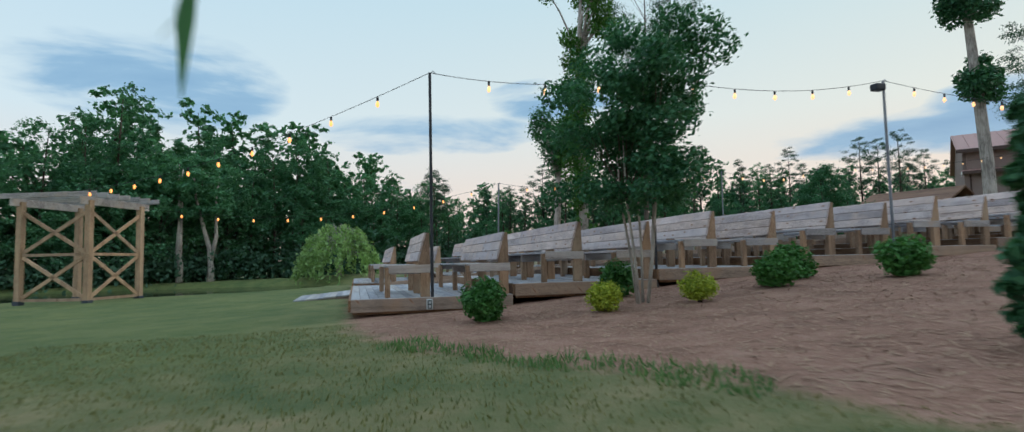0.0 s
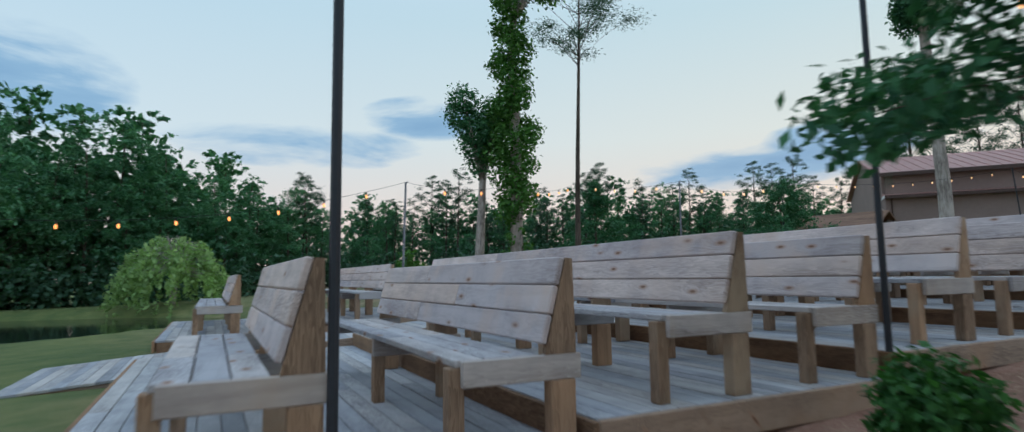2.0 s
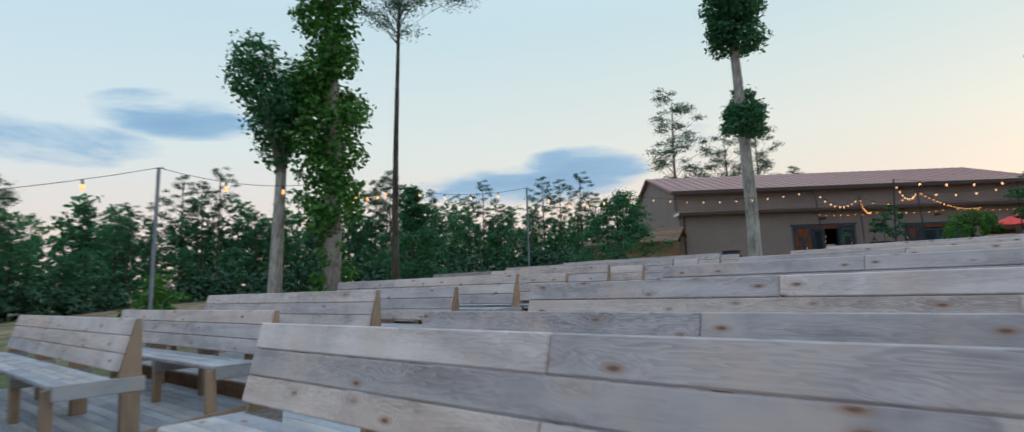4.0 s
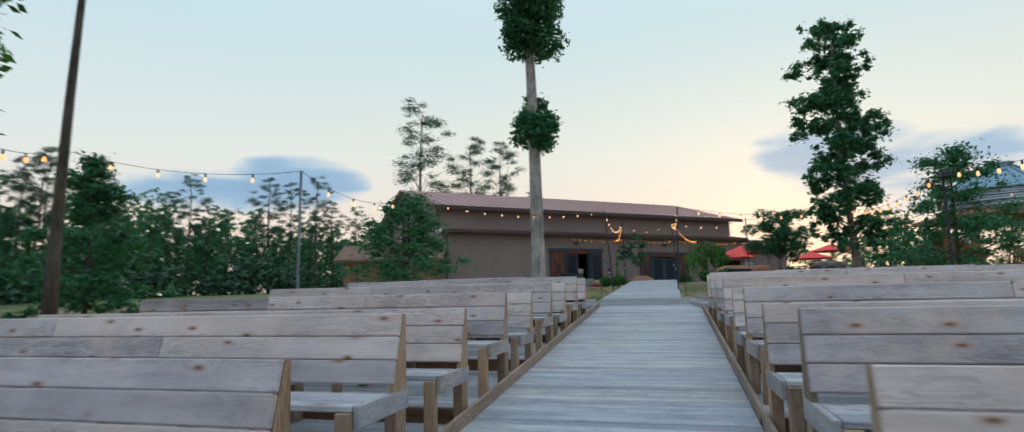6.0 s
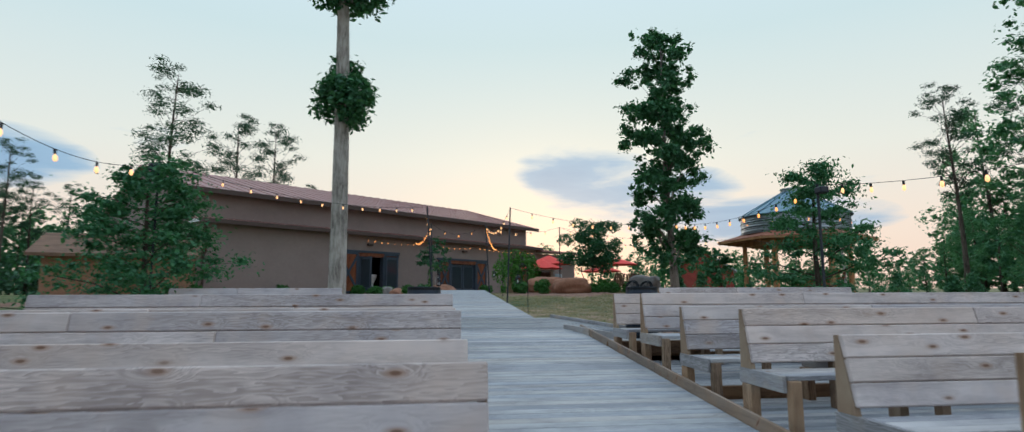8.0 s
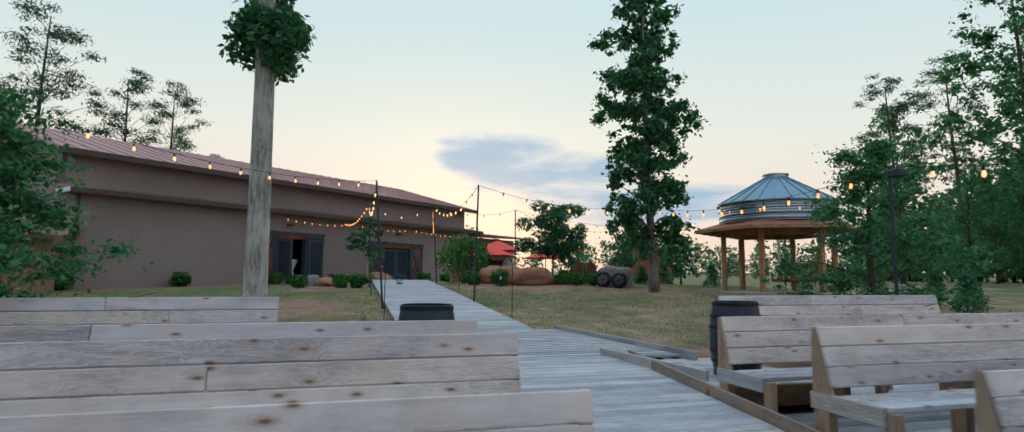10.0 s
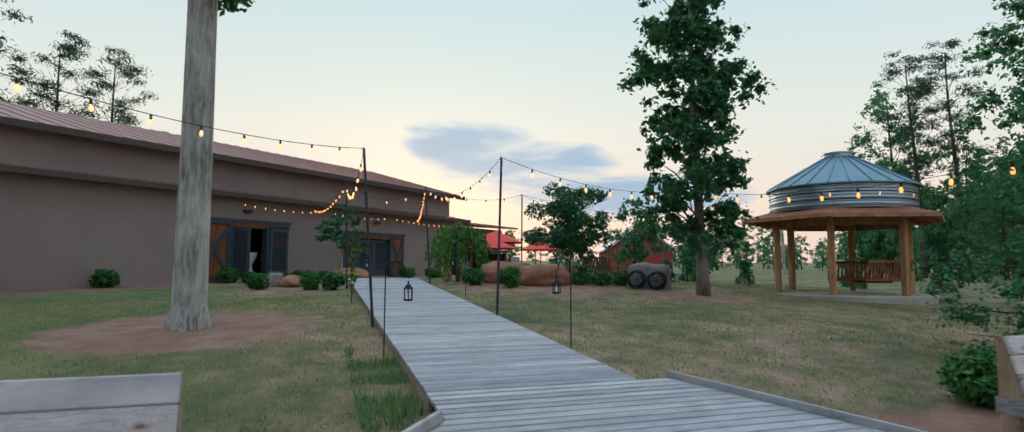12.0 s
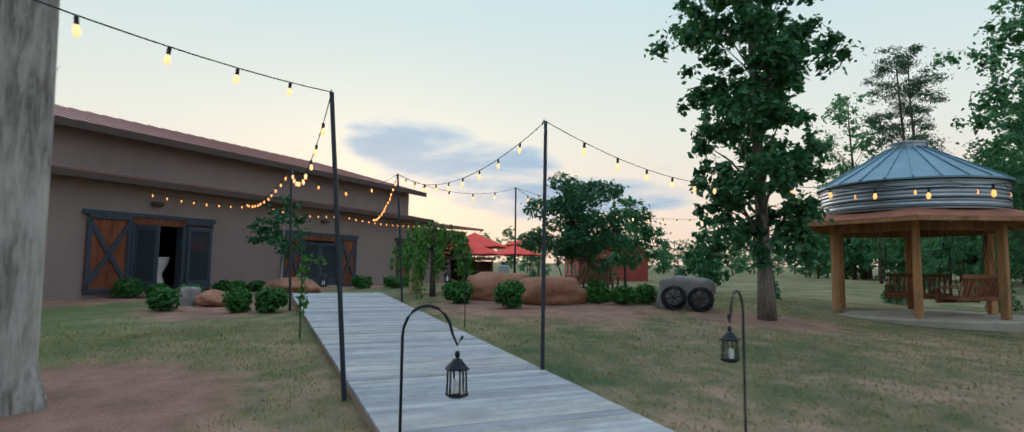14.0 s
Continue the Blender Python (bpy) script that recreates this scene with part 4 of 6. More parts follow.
def swing(x, y, z, turn):
    root = thing("porch_swing", (x, y, z), "reddish-brown slatted porch swing hanging in the gazebo", "swing", "gazebo swings", turn=turn)
    root.scale = (GS, GS, GS)
    W = 1.5
    for k in range(13):
        u = -W / 2 + 0.06 + (W - 0.12) * k / 12
        b = bmesh.new()
        beam(b, (u, 0.20, 0.08), (u, 0.33, 0.56), 0.055, 0.02, 0.004)
        part("back_slat", b, WOOD_SWING, root)
    for p, q in (((-W / 2, 0.34, 0.58), (W / 2, 0.34, 0.58)), ((-W / 2, 0.20, 0.06), (W / 2, 0.20, 0.06)), ((-W / 2, -0.26, 0.0), (W / 2, -0.26, 0.0))):
        b = bmesh.new()
        beam(b, p, q, 0.05, 0.09, 0.006)
        part("cross_rail", b, WOOD_SWING, root)
    for k in range(5):
        b = box(bmesh.new(), (-W / 2, -0.28 + 0.095 * k, 0.05), (W / 2, -0.20 + 0.095 * k, 0.075), None, 0.004)
        part("seat_slat", b, WOOD_SWING, root)
    for sg in (-1, 1):
        b = bmesh.new()
        beam(b, (sg * (W / 2 - 0.02), -0.30, 0.30), (sg * (W / 2 - 0.02), 0.30, 0.32), 0.07, 0.03, 0.005)
        beam(b, (sg * (W / 2 - 0.02), -0.26, 0.0), (sg * (W / 2 - 0.02), -0.26, 0.30), 0.05, 0.05)
        part("armrest", b, WOOD_SWING, root)
        for yy in (-0.26, 0.26):
            b = tube(bmesh.new(), [(sg * (W / 2 - 0.02), yy, 0.06), (sg * (W / 2 - 0.02), 0.0, 1.58)], 0.008, 5)
            part("chain", b, IRON, root)


for a, rr in ((178, 1.3), (238, 1.35), (298, 1.35)):
    swing(GZ[0] + GS * rr * math.cos(radians(a)), GZ[1] + GS * rr * math.sin(radians(a)), GZ[2] + 0.40, a - 90)


# ---- pergola on the lawn ----
def build_pergola(x, y, z):
    root = thing("pergola", (x, y, z), "square tan wooden wedding arbour with crossed braces", "pergola", turn=-19)
    S, H = 1.12, 3.15
    corners = [(-S, -S), (S, -S), (S, S), (-S, S)]
    for cx, cy in corners:
        part("post", box(bmesh.new(), (cx - 0.09, cy - 0.09, 0), (cx + 0.09, cy + 0.09, H), None, 0.01), WOOD_PERGOLA, root)
        part("post_boot", box(bmesh.new(), (cx - 0.11, cy - 0.11, -0.1), (cx + 0.11, cy + 0.11, 0.10), None, 0.01), DOOR_FRAME, root)
    for i, j in ((0, 1), (1, 2)):
        p, q = corners[i], corners[j]
        for z0, z1 in ((0.12, 1.5), (1.5, 2.85)):
            for za, zb in ((z0, z1), (z1, z0)):
                b = bmesh.new()
                beam(b, (p[0], p[1], za), (q[0], q[1], zb), 0.04, 0.11)
                part("cross_brace", b, WOOD_PERGOLA, root)
        b = bmesh.new()
        beam(b, (p[0], p[1], 1.5), (q[0], q[1], 1.5), 0.05, 0.09)
        part("mid_rail", b, WOOD_PERGOLA, root)
        b = bmesh.new()
        beam(b, (p[0], p[1], 0.12), (q[0], q[1], 0.12), 0.05, 0.09)
        part("foot_rail", b, WOOD_PERGOLA, root)
    for cy in (-S, S):
        b = bmesh.new()
        beam(b, (cy, -S - 0.4, H - 0.02), (cy, S + 0.4, H - 0.02), 0.06, 0.24, 0.01)
        part("top_beam", b, WOOD_RAIL, root)
    for k in range(7):
        u = -S - 0.3 + (2 * S + 0.6) * k / 6
        b = bmesh.new()
        beam(b, (-S - 0.45, u, H + 0.17), (S + 0.45, u, H + 0.17), 0.045, 0.16, 0.008)
        part("roof_slat", b, WOOD_RAIL, root)


build_pergola(-8.25, 18.8, ground_z(-8.25, 18.8))


# ---- barrels, poles, lanterns ----
def barrel(x, y, z):
    root = thing("barrel", (x, y, z), "black-painted wooden barrel standing on end behind the benches", "barrel", "barrels")
    prof = [(0.245 + 0.050 * math.sin(math.pi * i / 12), 0.84 * i / 12) for i in range(13)]
    b = lathe(bmesh.new(), prof, 28, cap=False)
    part("barrel_body", b, BLACK_BARREL, root, "", True)
    b = lathe(bmesh.new(), [(0.0005, 0.81), (0.243, 0.81)], 28, cap=False)
    part("head", b, BARREL_HEAD, root)
    for h in (0.03, 0.17, 0.29, 0.55, 0.67, 0.81):
        r = 0.248 + 0.050 * math.sin(math.pi * h / 0.84)
        b = lathe(bmesh.new(), [(r, h - 0.022), (r + 0.006, h - 0.02), (r + 0.006, h + 0.02), (r, h + 0.022)], 28, cap=False)
        part("hoop", b, HOOP, root)


barrel(18.95, 14.86, 1.382)
barrel(19.2, 11.25, 1.382)


def pole(x, y, z0, z1, lean=(0, 0), r=0.026, mat=None, label="thin dark metal pole carrying festoon lights", box_lamp=False):
    root = thing("light_pole", (x, y, z0), label, "pole", "festoon poles")
    part("shaft", tube(bmesh.new(), [(0, 0, -0.15), (lean[0], lean[1], z1 - z0)], [r, r * 0.9], 8), mat or STEEL_POLE, root)
    part("hook", tube(bmesh.new(), [(lean[0], lean[1], z1 - z0 - 0.03), (lean[0] + 0.05, lean[1], z1 - z0 + 0.03), (lean[0] + 0.1, lean[1], z1 - z0 - 0.02)], 0.008, 6), mat or STEEL_POLE, root)
    if box_lamp:
        part("flood_lamp", box(bmesh.new(), (lean[0] - 0.26, lean[1] - 0.10, z1 - z0 - 0.22), (lean[0] - 0.02, lean[1] + 0.10, z1 - z0 - 0.08), None, 0.02), STEEL_POLE, root)
    return Vector((x + lean[0], y + lean[1], z1))


gz = ground_z
PA = pole(1.53, 6.10, DECK_Z[0], 3.77)
PD = pole(5.50, 6.10, DECK_Z[1], 3.95)
PJ = pole(10.96, 6.3, DECK_Z[4], 4.22, (0, 0), 0.03, GREY_POLE, box_lamp=True)
PSE = pole(21.5, 6.35, DECK_Z[7] - 0.1, 4.50, (0, 0), 0.032, box_lamp=True)
PN = pole(5.87, 20.0, gz(5.87, 20.0), 3.8, (0.1, 0), 0.035, GREY_POLE)
P2 = pole(16.41, 20.2, gz(16.41, 20.2), 4.49, (0.05, 0), 0.03, GREY_POLE)
PT = pole(22.0, 20.25, gz(22.0, 20.25), 4.78, box_lamp=True)
PL = pole(28.33, 14.77, gz(28.33, 14.77), 4.90, (0.05, 0.24))
PR = pole(28.51, 12.45, gz(28.51, 12.30), 4.96, (0.22, -0.14))
P3 = pole(36.14, 12.34, gz(36.14, 12.34), 5.30, (0, 0.2))
P4 = pole(37.28, 8.92, gz(37.28, 8.92), 5.33)
P5 = pole(35.97, 14.86, gz(35.97, 14.86), 5.28, (0, 0.1))


def bulb_meshes():
    b = lathe(bmesh.new(), [(0.012, 0.0), (0.020, -0.012), (0.020, -0.075), (0.012, -0.08)], 8)
    socket = mesh_of("socket", b, CABLE)
    b = lathe(bmesh.new(), [(0.013, -0.08), (0.025, -0.105), (0.032, -0.137), (0.024, -0.172), (0.004, -0.19)], 10)
    return socket, mesh_of("bulb", b, BULB, True)


SOCKET, BULB_ME = bulb_meshes()
BULB_ME_PALE = BULB_ME.copy()
BULB_ME_PALE.materials.clear()
BULB_ME_PALE.materials.append(BULB_PALE)


def festoon(p, q, sag, spacing=0.75, pale=False, size=1.0):
    """A hanging cable with sockets and lit bulbs."""
    p, q = Vector(p), Vector(q)
    root = thing("string_lights", p, "black festoon cable with small warm lit bulbs", "string lights", "festoons")
    n = 18
    pts = [(q - p) * (i / n) - Vector((0, 0, 4 * sag * (i / n) * (1 - i / n))) for i in range(n + 1)]
    part("cable", tube(bmesh.new(), pts, 0.0055, 5), CABLE, root)
    L = (q - p).length
    k = max(2, int(L / spacing))
    for i in range(1, k):
        f = i / k
        at = (q - p) * f - Vector((0, 0, 4 * sag * f * (1 - f)))
        m = Matrix.Translation(at) @ Matrix.Rotation(random.uniform(-0.12, 0.12), 4, "X") @ Matrix.Diagonal((size, size, size, 1))
        piece("socket", SOCKET, root, m)
        piece("bulb", BULB_ME_PALE if pale else BULB_ME, root, m)


festoon(PA, PD, 0.18, 0.8, True)
festoon(PD, PJ, 0.25, 0.8, True)
festoon(PJ, PSE, 0.45, 0.8, True)
festoon(PA, (-7.4, 15.65, 2.85), 0.36, 1.15)
festoon((-6.65, 19.25, 2.7), PN, 0.75, 1.1)
festoon(PN, (9.7, 20.4, 4.0), 0.2, 1.1)
festoon((9.9, 20.9, 4.1), (15.2, 25.3, 5.1), 0.3, 1.1)
festoon((15.3, 25.3, 5.1), P2, 0.25, 1.0, True)
festoon(P2, PT, 0.4, 0.95, True)
festoon(PT, PL, 0.32, 0.66, True, 0.72)
festoon(PR, (31.53, 6.05, 4.93), 0.30, 0.8, True)
festoon((31.53, 5.8, 4.93), PSE, 0.4, 0.9)
festoon(PR, P3, 0.5, 0.7, True, 0.8)
festoon(PL, P5, 0.55, 0.7, True, 0.8)
festoon(P3, P4, 0.3, 0.7, True)
festoon(P4, (45.4, 0.3, 5.3), 0.4, 0.9, True)
festoon(P4, (41.2, -2.4, 5.3), 0.4, 0.9, True)
for a, c in ((-2.8, 1.6), (1.6, 5.6), (5.6, 11.5)):
    festoon(BARN @ Vector((a, -0.52, 2.92)), BARN @ Vector((c, -0.52, 2.92)), 0.14, 0.42, False, 0.7)
festoon(P5, BARN @ Vector((0.8, -0.55, 2.95)), 0.35, 0.6, False, 0.75)
festoon(P3, BARN @ Vector((7.5, -0.55, 2.95)), 0.35, 0.6, False, 0.75)
festoon(P5, P3, 0.45, 0.6, False, 0.75)
# string of lights inside the first doorway
for k in range(4):
    festoon(BARN @ Vector((-1.72 + 0.16 * (k % 2), 0.45, 1.85 - 0.42 * k)), BARN @ Vector((-1.56 - 0.16 * (k % 2), 0.45, 1.43 - 0.42 * k)), 0.02, 0.12, False, 0.6)
# lights round the drum
for k in range(10):
    a, a2 = 2 * math.pi * k / 10, 2 * math.pi * (k + 1) / 10
    if k in (2, 3, 4, 5, 6, 7):
        festoon((GZ[0] + 2.09 * math.cos(a), GZ[1] + 2.09 * math.sin(a), GZ[2] + 3.06), (GZ[0] + 2.09 * math.cos(a2), GZ[1] + 2.09 * math.sin(a2), GZ[2] + 3.06), 0.08, 0.62)


def lantern(x, y, side, h=1.37):
    z = gz(x, y)
    root = thing("hanging_lantern", (x, y, z), "black lantern hanging from a shepherd's hook beside the ramp", "lantern", "path lanterns")
    arc = [(0, 0, -0.1), (0, 0, h * 0.85)] + [(side[0] * 0.15 * (1 - math.cos(a)), side[1] * 0.15 * (1 - math.cos(a)), h * 0.85 + 0.18 * math.sin(a)) for a in np.linspace(0.3, math.pi * 0.95, 9)]
    arc += [(side[0] * 0.33, side[1] * 0.33, h * 0.82), (side[0] * 0.36, side[1] * 0.36, h * 0.86)]
    part("hook", tube(bmesh.new(), arc, 0.009, 6), IRON, root)
    cx, cy, cz = side[0] * 0.33, side[1] * 0.33, h * 0.82 - 0.03
    b = lathe(bmesh.new(), [(0.010, 0.0), (0.016, -0.015), (0.010, -0.04), (0.022, -0.045), (0.062, -0.09), (0.070, -0.094), (0.070, -0.105), (0.05, -0.105)], 6)
    bmesh.ops.translate(b, verts=b.verts, vec=(cx, cy, cz))
    part("lantern_roof", b, IRON, root)
    for k in range(6):
        a = math.pi / 3 * k
        b = tube(bmesh.new(), [(cx + 0.052 * math.cos(a), cy + 0.052 * math.sin(a), cz - 0.105), (cx + 0.056 * math.cos(a), cy + 0.056 * math.sin(a), cz - 0.23)], 0.006, 5)
        part("frame_bar", b, IRON, root)
    b = lathe(bmesh.new(), [(0.066, -0.23), (0.066, -0.247), (0.045, -0.258), (0.01, -0.258)], 6)
    bmesh.ops.translate(b, verts=b.verts, vec=(cx, cy, cz))
    part("lantern_base", b, IRON, root)
    b = lathe(bmesh.new(), [(0.022, -0.23), (0.022, -0.16), (0.004, -0.16)], 10)
    bmesh.ops.translate(b, verts=b.verts, vec=(cx, cy, cz))
    part("candle", b, WHITE_PAINT, root)


lantern(25.42, 14.90, (-0.55, -0.83), 1.33)
lantern(25.51, 12.23, (-0.48, 0.87), 1.33)
lantern(32.04, 14.95, (0.0, -1.0), 1.33)
lantern(32.06, 12.2, (0.0, 1.0), 1.33)

# creeper on one hook, white-draped table in the first doorway
creeper = thing("creeper", (32.0, 14.93, gz(32.0, 14.93)), "light-green creeper climbing a lantern hook beside the ramp", "creeper")
part("stem", tube(bmesh.new(), [(0.02, 0.01, -0.05), (0.03, -0.02, 0.5), (0.0, 0.02, 0.9), (-0.03, -0.12, 1.22), (0.02, -0.34, 1.28)], [0.008, 0.007, 0.006, 0.004, 0.002], 5), LEAF_IVY, creeper)
cr_v, cr_f = leaves(np.random.default_rng(88), [(0.02, 0.0, 0.45 + 0.07 * k) for k in range(11)] + [(0.0, -0.05 - 0.06 * k, 1.24) for k in range(5)], [0.08] * 16, 90, 0.055, 1.0)
part("foliage", mesh_np("foliage", cr_v, cr_f, LEAF_IVY), LEAF_IVY, creeper)
table = thing("cocktail_table", BARN @ Vector((-1.22, 0.75, 0.0)), "tall table draped with white cloth inside the doorway", "table")
part("tabletop", lathe(bmesh.new(), [(0.30, 0.98), (0.31, 1.0), (0.30, 1.02)], 24), WHITE_PAINT, table)
part("tablecloth", lathe(bmesh.new(), [(0.30, 0.985), (0.26, 0.80), (0.11, 0.50), (0.20, 0.12), (0.26, 0.0)], 24, cap=False), WHITE_PAINT, table, "gathered white cloth", True)

# socket box on the first deck's rim
ob = thing("outlet_box", (1.47, Y_S0 - 0.06, 0.0), "grey weatherproof outlet box on the deck rim", "outlet")
part("housing", box(bmesh.new(), (-0.05, -0.055, -0.085), (0.05, 0.0, 0.085), None, 0.012), OUTLET_BOX, ob)
part("faceplate", box(bmesh.new(), (-0.034, -0.064, -0.066), (0.034, -0.054, 0.066), None, 0.006), OUTLET_FACE, ob)
for zz in (-0.03, 0.03):
    part("socket", box(bmesh.new(), (-0.02, -0.07, zz - 0.018), (0.02, -0.0635, zz + 0.018), None, 0.004), OUTLET_BOX, ob)

# ---- trees ----
def limb_tree(rng, h, r0, bare, crown_r, clumps, leaf_n, leaf_s, flat=0.75, lean=0.0, clump_r=(0.5, 1.0), top_r=None, spread=None, limbs=True, shell=0.45, wide=0.55, sub=0):
    """Trunk and limbs as one tube mesh, leaves as another. bare: height where the crown begins."""
    b = bmesh.new()
    path, rad = [], []
    wob = rng.uniform(-1, 1, 4)
    for i in range(9):
        f = i / 8
        path.append(Vector((lean * f * h + 0.02 * h * math.sin(3 * f + wob[0] * 3) * f, 0.02 * h * math.sin(2.4 * f + wob[1] * 3) * f, h * 0.94 * f)))
        rad.append(r0 * (1.0 - 0.85 * f) * (1.25 if i == 0 else 1.0))
    tube(b, path, rad, 9)
    cs, rs = [], []
    for k in range(clumps):
        f = (k + rng.uniform(0, 1)) / clumps
        z = bare + (h - bare) * f
        prof = spread(f) if spread else math.sin(math.pi * (0.18 + 0.74 * f)) ** 0.7
        a = rng.uniform(0, 2 * math.pi)
        rr = crown_r * prof * rng.uniform(0.35, 1.0)
        i = min(7, int(z / (h * 0.94) * 8))
        axis = path[i].lerp(path[i + 1], min(1, z / (h * 0.94) * 8 - i)) if z < h * 0.94 else path[8]
        c = Vector((axis.x + rr * math.cos(a), axis.y + rr * math.sin(a), z))
        cr = crown_r * rng.uniform(*clump_r) * (0.5 + 0.5 * prof)
        for _ in range(sub):
            d = rng.normal(size=3) * cr * 0.62
            cs.append(c + Vector((d[0], d[1], d[2] * 0.55 - 0.10 * math.hypot(d[0], d[1]))))
            rs.append(cr * rng.uniform(0.26, 0.46))
        if not sub:
            cs.append(c)
            rs.append(cr)
        if limbs:
            z0 = max(bare * 0.9, z - rr * 0.7 - 0.3)
            i0 = min(7, int(z0 / (h * 0.94) * 8))
            p0 = path[i0].lerp(path[i0 + 1], min(1, max(0, z0 / (h * 0.94) * 8 - i0)))
            mid = p0.lerp(c, 0.55) + Vector((0, 0, 0.06 * h * rng.uniform(-0.3, 0.5)))
            rl = r0 * 0.28 * (1.1 - z0 / h)
            tube(b, [p0, mid, c], [rl, rl * 0.6, rl * 0.2], 5, False)
    v, f = leaves(rng, cs, rs, leaf_n, leaf_s, flat, 0.0, shell, wide, sub > 0)
    return b, v, f


def plant_tree(name, at, built, bark_mat, leaf_mat, label, turn=0.0, group="", scale=1.0):
    b, v, f = built
    root = thing(name, at, label, "tree", group, turn=turn)
    root.scale = (scale, scale, scale)
    for stem in b if isinstance(b, list) else [b]:
        if isinstance(stem, tuple):
            ob = part("stem", stem[0], bark_mat, root, "", True)
            # twigs always get dark bark, its colour standing in for shade within the crown
            for twig in stem[1]:
                part("twig", twig, BARK_DARK, ob, "", True)
        else:
            part("trunk", stem, bark_mat, root, "", True)
    part("crown", mesh_np("crown", v, f, leaf_mat), leaf_mat, root)
    return root


def rg(n):
    return np.random.default_rng(n)


def pine_spread(f):
    return 1.05 - 0.75 * f


# named trees near the seats
def heart_tree():
    r = rg(3)
    b = bmesh.new()
    tube(b, [(0, 0, -0.3), (0.15, 0, 2), (0.4, 0.05, 4.6), (0.35, 0, 6.4)], [0.24, 0.18, 0.14, 0.09], 10)
    tube(b, [(0.4, 0.05, 4.6), (-0.3, 0, 6.2), (-0.7, 0, 7.6)], [0.14, 0.09, 0.03], 6)
    tube(b, [(0.4, 0.05, 4.6), (0.8, 0, 6.2), (1.1, 0, 7.6)], [0.14, 0.09, 0.03], 6)
    cs = [(-0.75, 0, 7.5), (-0.7, 0.2, 7.0), (-0.5, -0.2, 6.4), (-0.1, 0, 5.8), (0.25, 0.1, 5.15), (1.05, 0, 7.5), (1.15, -0.2, 7.0), (1.0, 0.2, 6.4), (0.7, 0, 5.8), (0.3, 0.3, 6.3), (0.2, -0.3, 6.8)]
    v, f = leaves(r, cs, [0.62, 0.66, 0.66, 0.62, 0.5, 0.62, 0.66, 0.66, 0.6, 0.6, 0.55], 7600, 0.070, 0.95)
    return b, v, f


plant_tree("tree", (8.85, 21.5, gz(8.85, 21.5)), heart_tree(), BARK_GREY, LEAF_DARK, "tall bare-trunked tree with a dark heart-shaped crown", turn=25, scale=0.86)


def ivy_tree():
    r = rg(5)
    b = bmesh.new()
    tube(b, [(0, 0, -0.3), (0.1, 0, 5), (0.0, 0.1, 10), (0.3, 0, 15.5)], [0.30, 0.24, 0.18, 0.06], 10)
    cs, rs = [], []
    for k in range(46):
        f = k / 45
        a = r.uniform(0, 6.28)
        w = 0.55 + 0.40 * math.sin(3.0 * (1 - f)) + r.uniform(-0.1, 0.22)
        z = 0.9 + 11.0 * f
        w *= 0.30 if 2.1 < z < 3.3 else 0.75 if z < 2.1 else 1.0
        cs.append((0.55 * w * math.cos(a), 0.55 * w * math.sin(a), z))
        rs.append(0.5 * w + 0.12)
    for k in range(12):
        a = r.uniform(0, 6.28)
        cs.append((2.2 * math.cos(a) * r.uniform(0.3, 1.2), 2.2 * math.sin(a) * r.uniform(0.3, 1.2), r.uniform(12.0, 15.5)))
        rs.append(r.uniform(0.5, 0.9))
        tube(b, [(0.1, 0.05, 11.5), Vector(cs[-1]) * 0.6 + Vector((0, 0, 4.9)), cs[-1]], [0.07, 0.05, 0.02], 5, False)
    v, f = leaves(r, cs, rs, 18000, 0.092, 0.9)
    return b, v, f


plant_tree("tree", (9.83, 20.65, gz(9.83, 20.65)), ivy_tree(), BARK_GREY, LEAF_IVY, "tall trunk wrapped in bright green ivy", scale=0.80)


def pine(seed, h, bare, crown, n=5200, s=0.16, clumps=44, lean=0.03, girth=0.0125):
    return limb_tree(rg(seed), h, h * girth, bare, crown, clumps, n, s, 0.45, lean, (0.22, 0.42), spread=lambda f: 0.35 + 0.65 * math.sin(3.1 * f), shell=0.0, wide=0.22)


plant_tree("pine_tree", (15.3, 25.4, gz(15.3, 25.4)), pine(7, 16.0, 10.3, 2.8, 12000, 0.075, 46, 0.02, 0.0088), BARK_DARK, LEAF_PINE, "tall thin pine with a sparse open crown", turn=40)


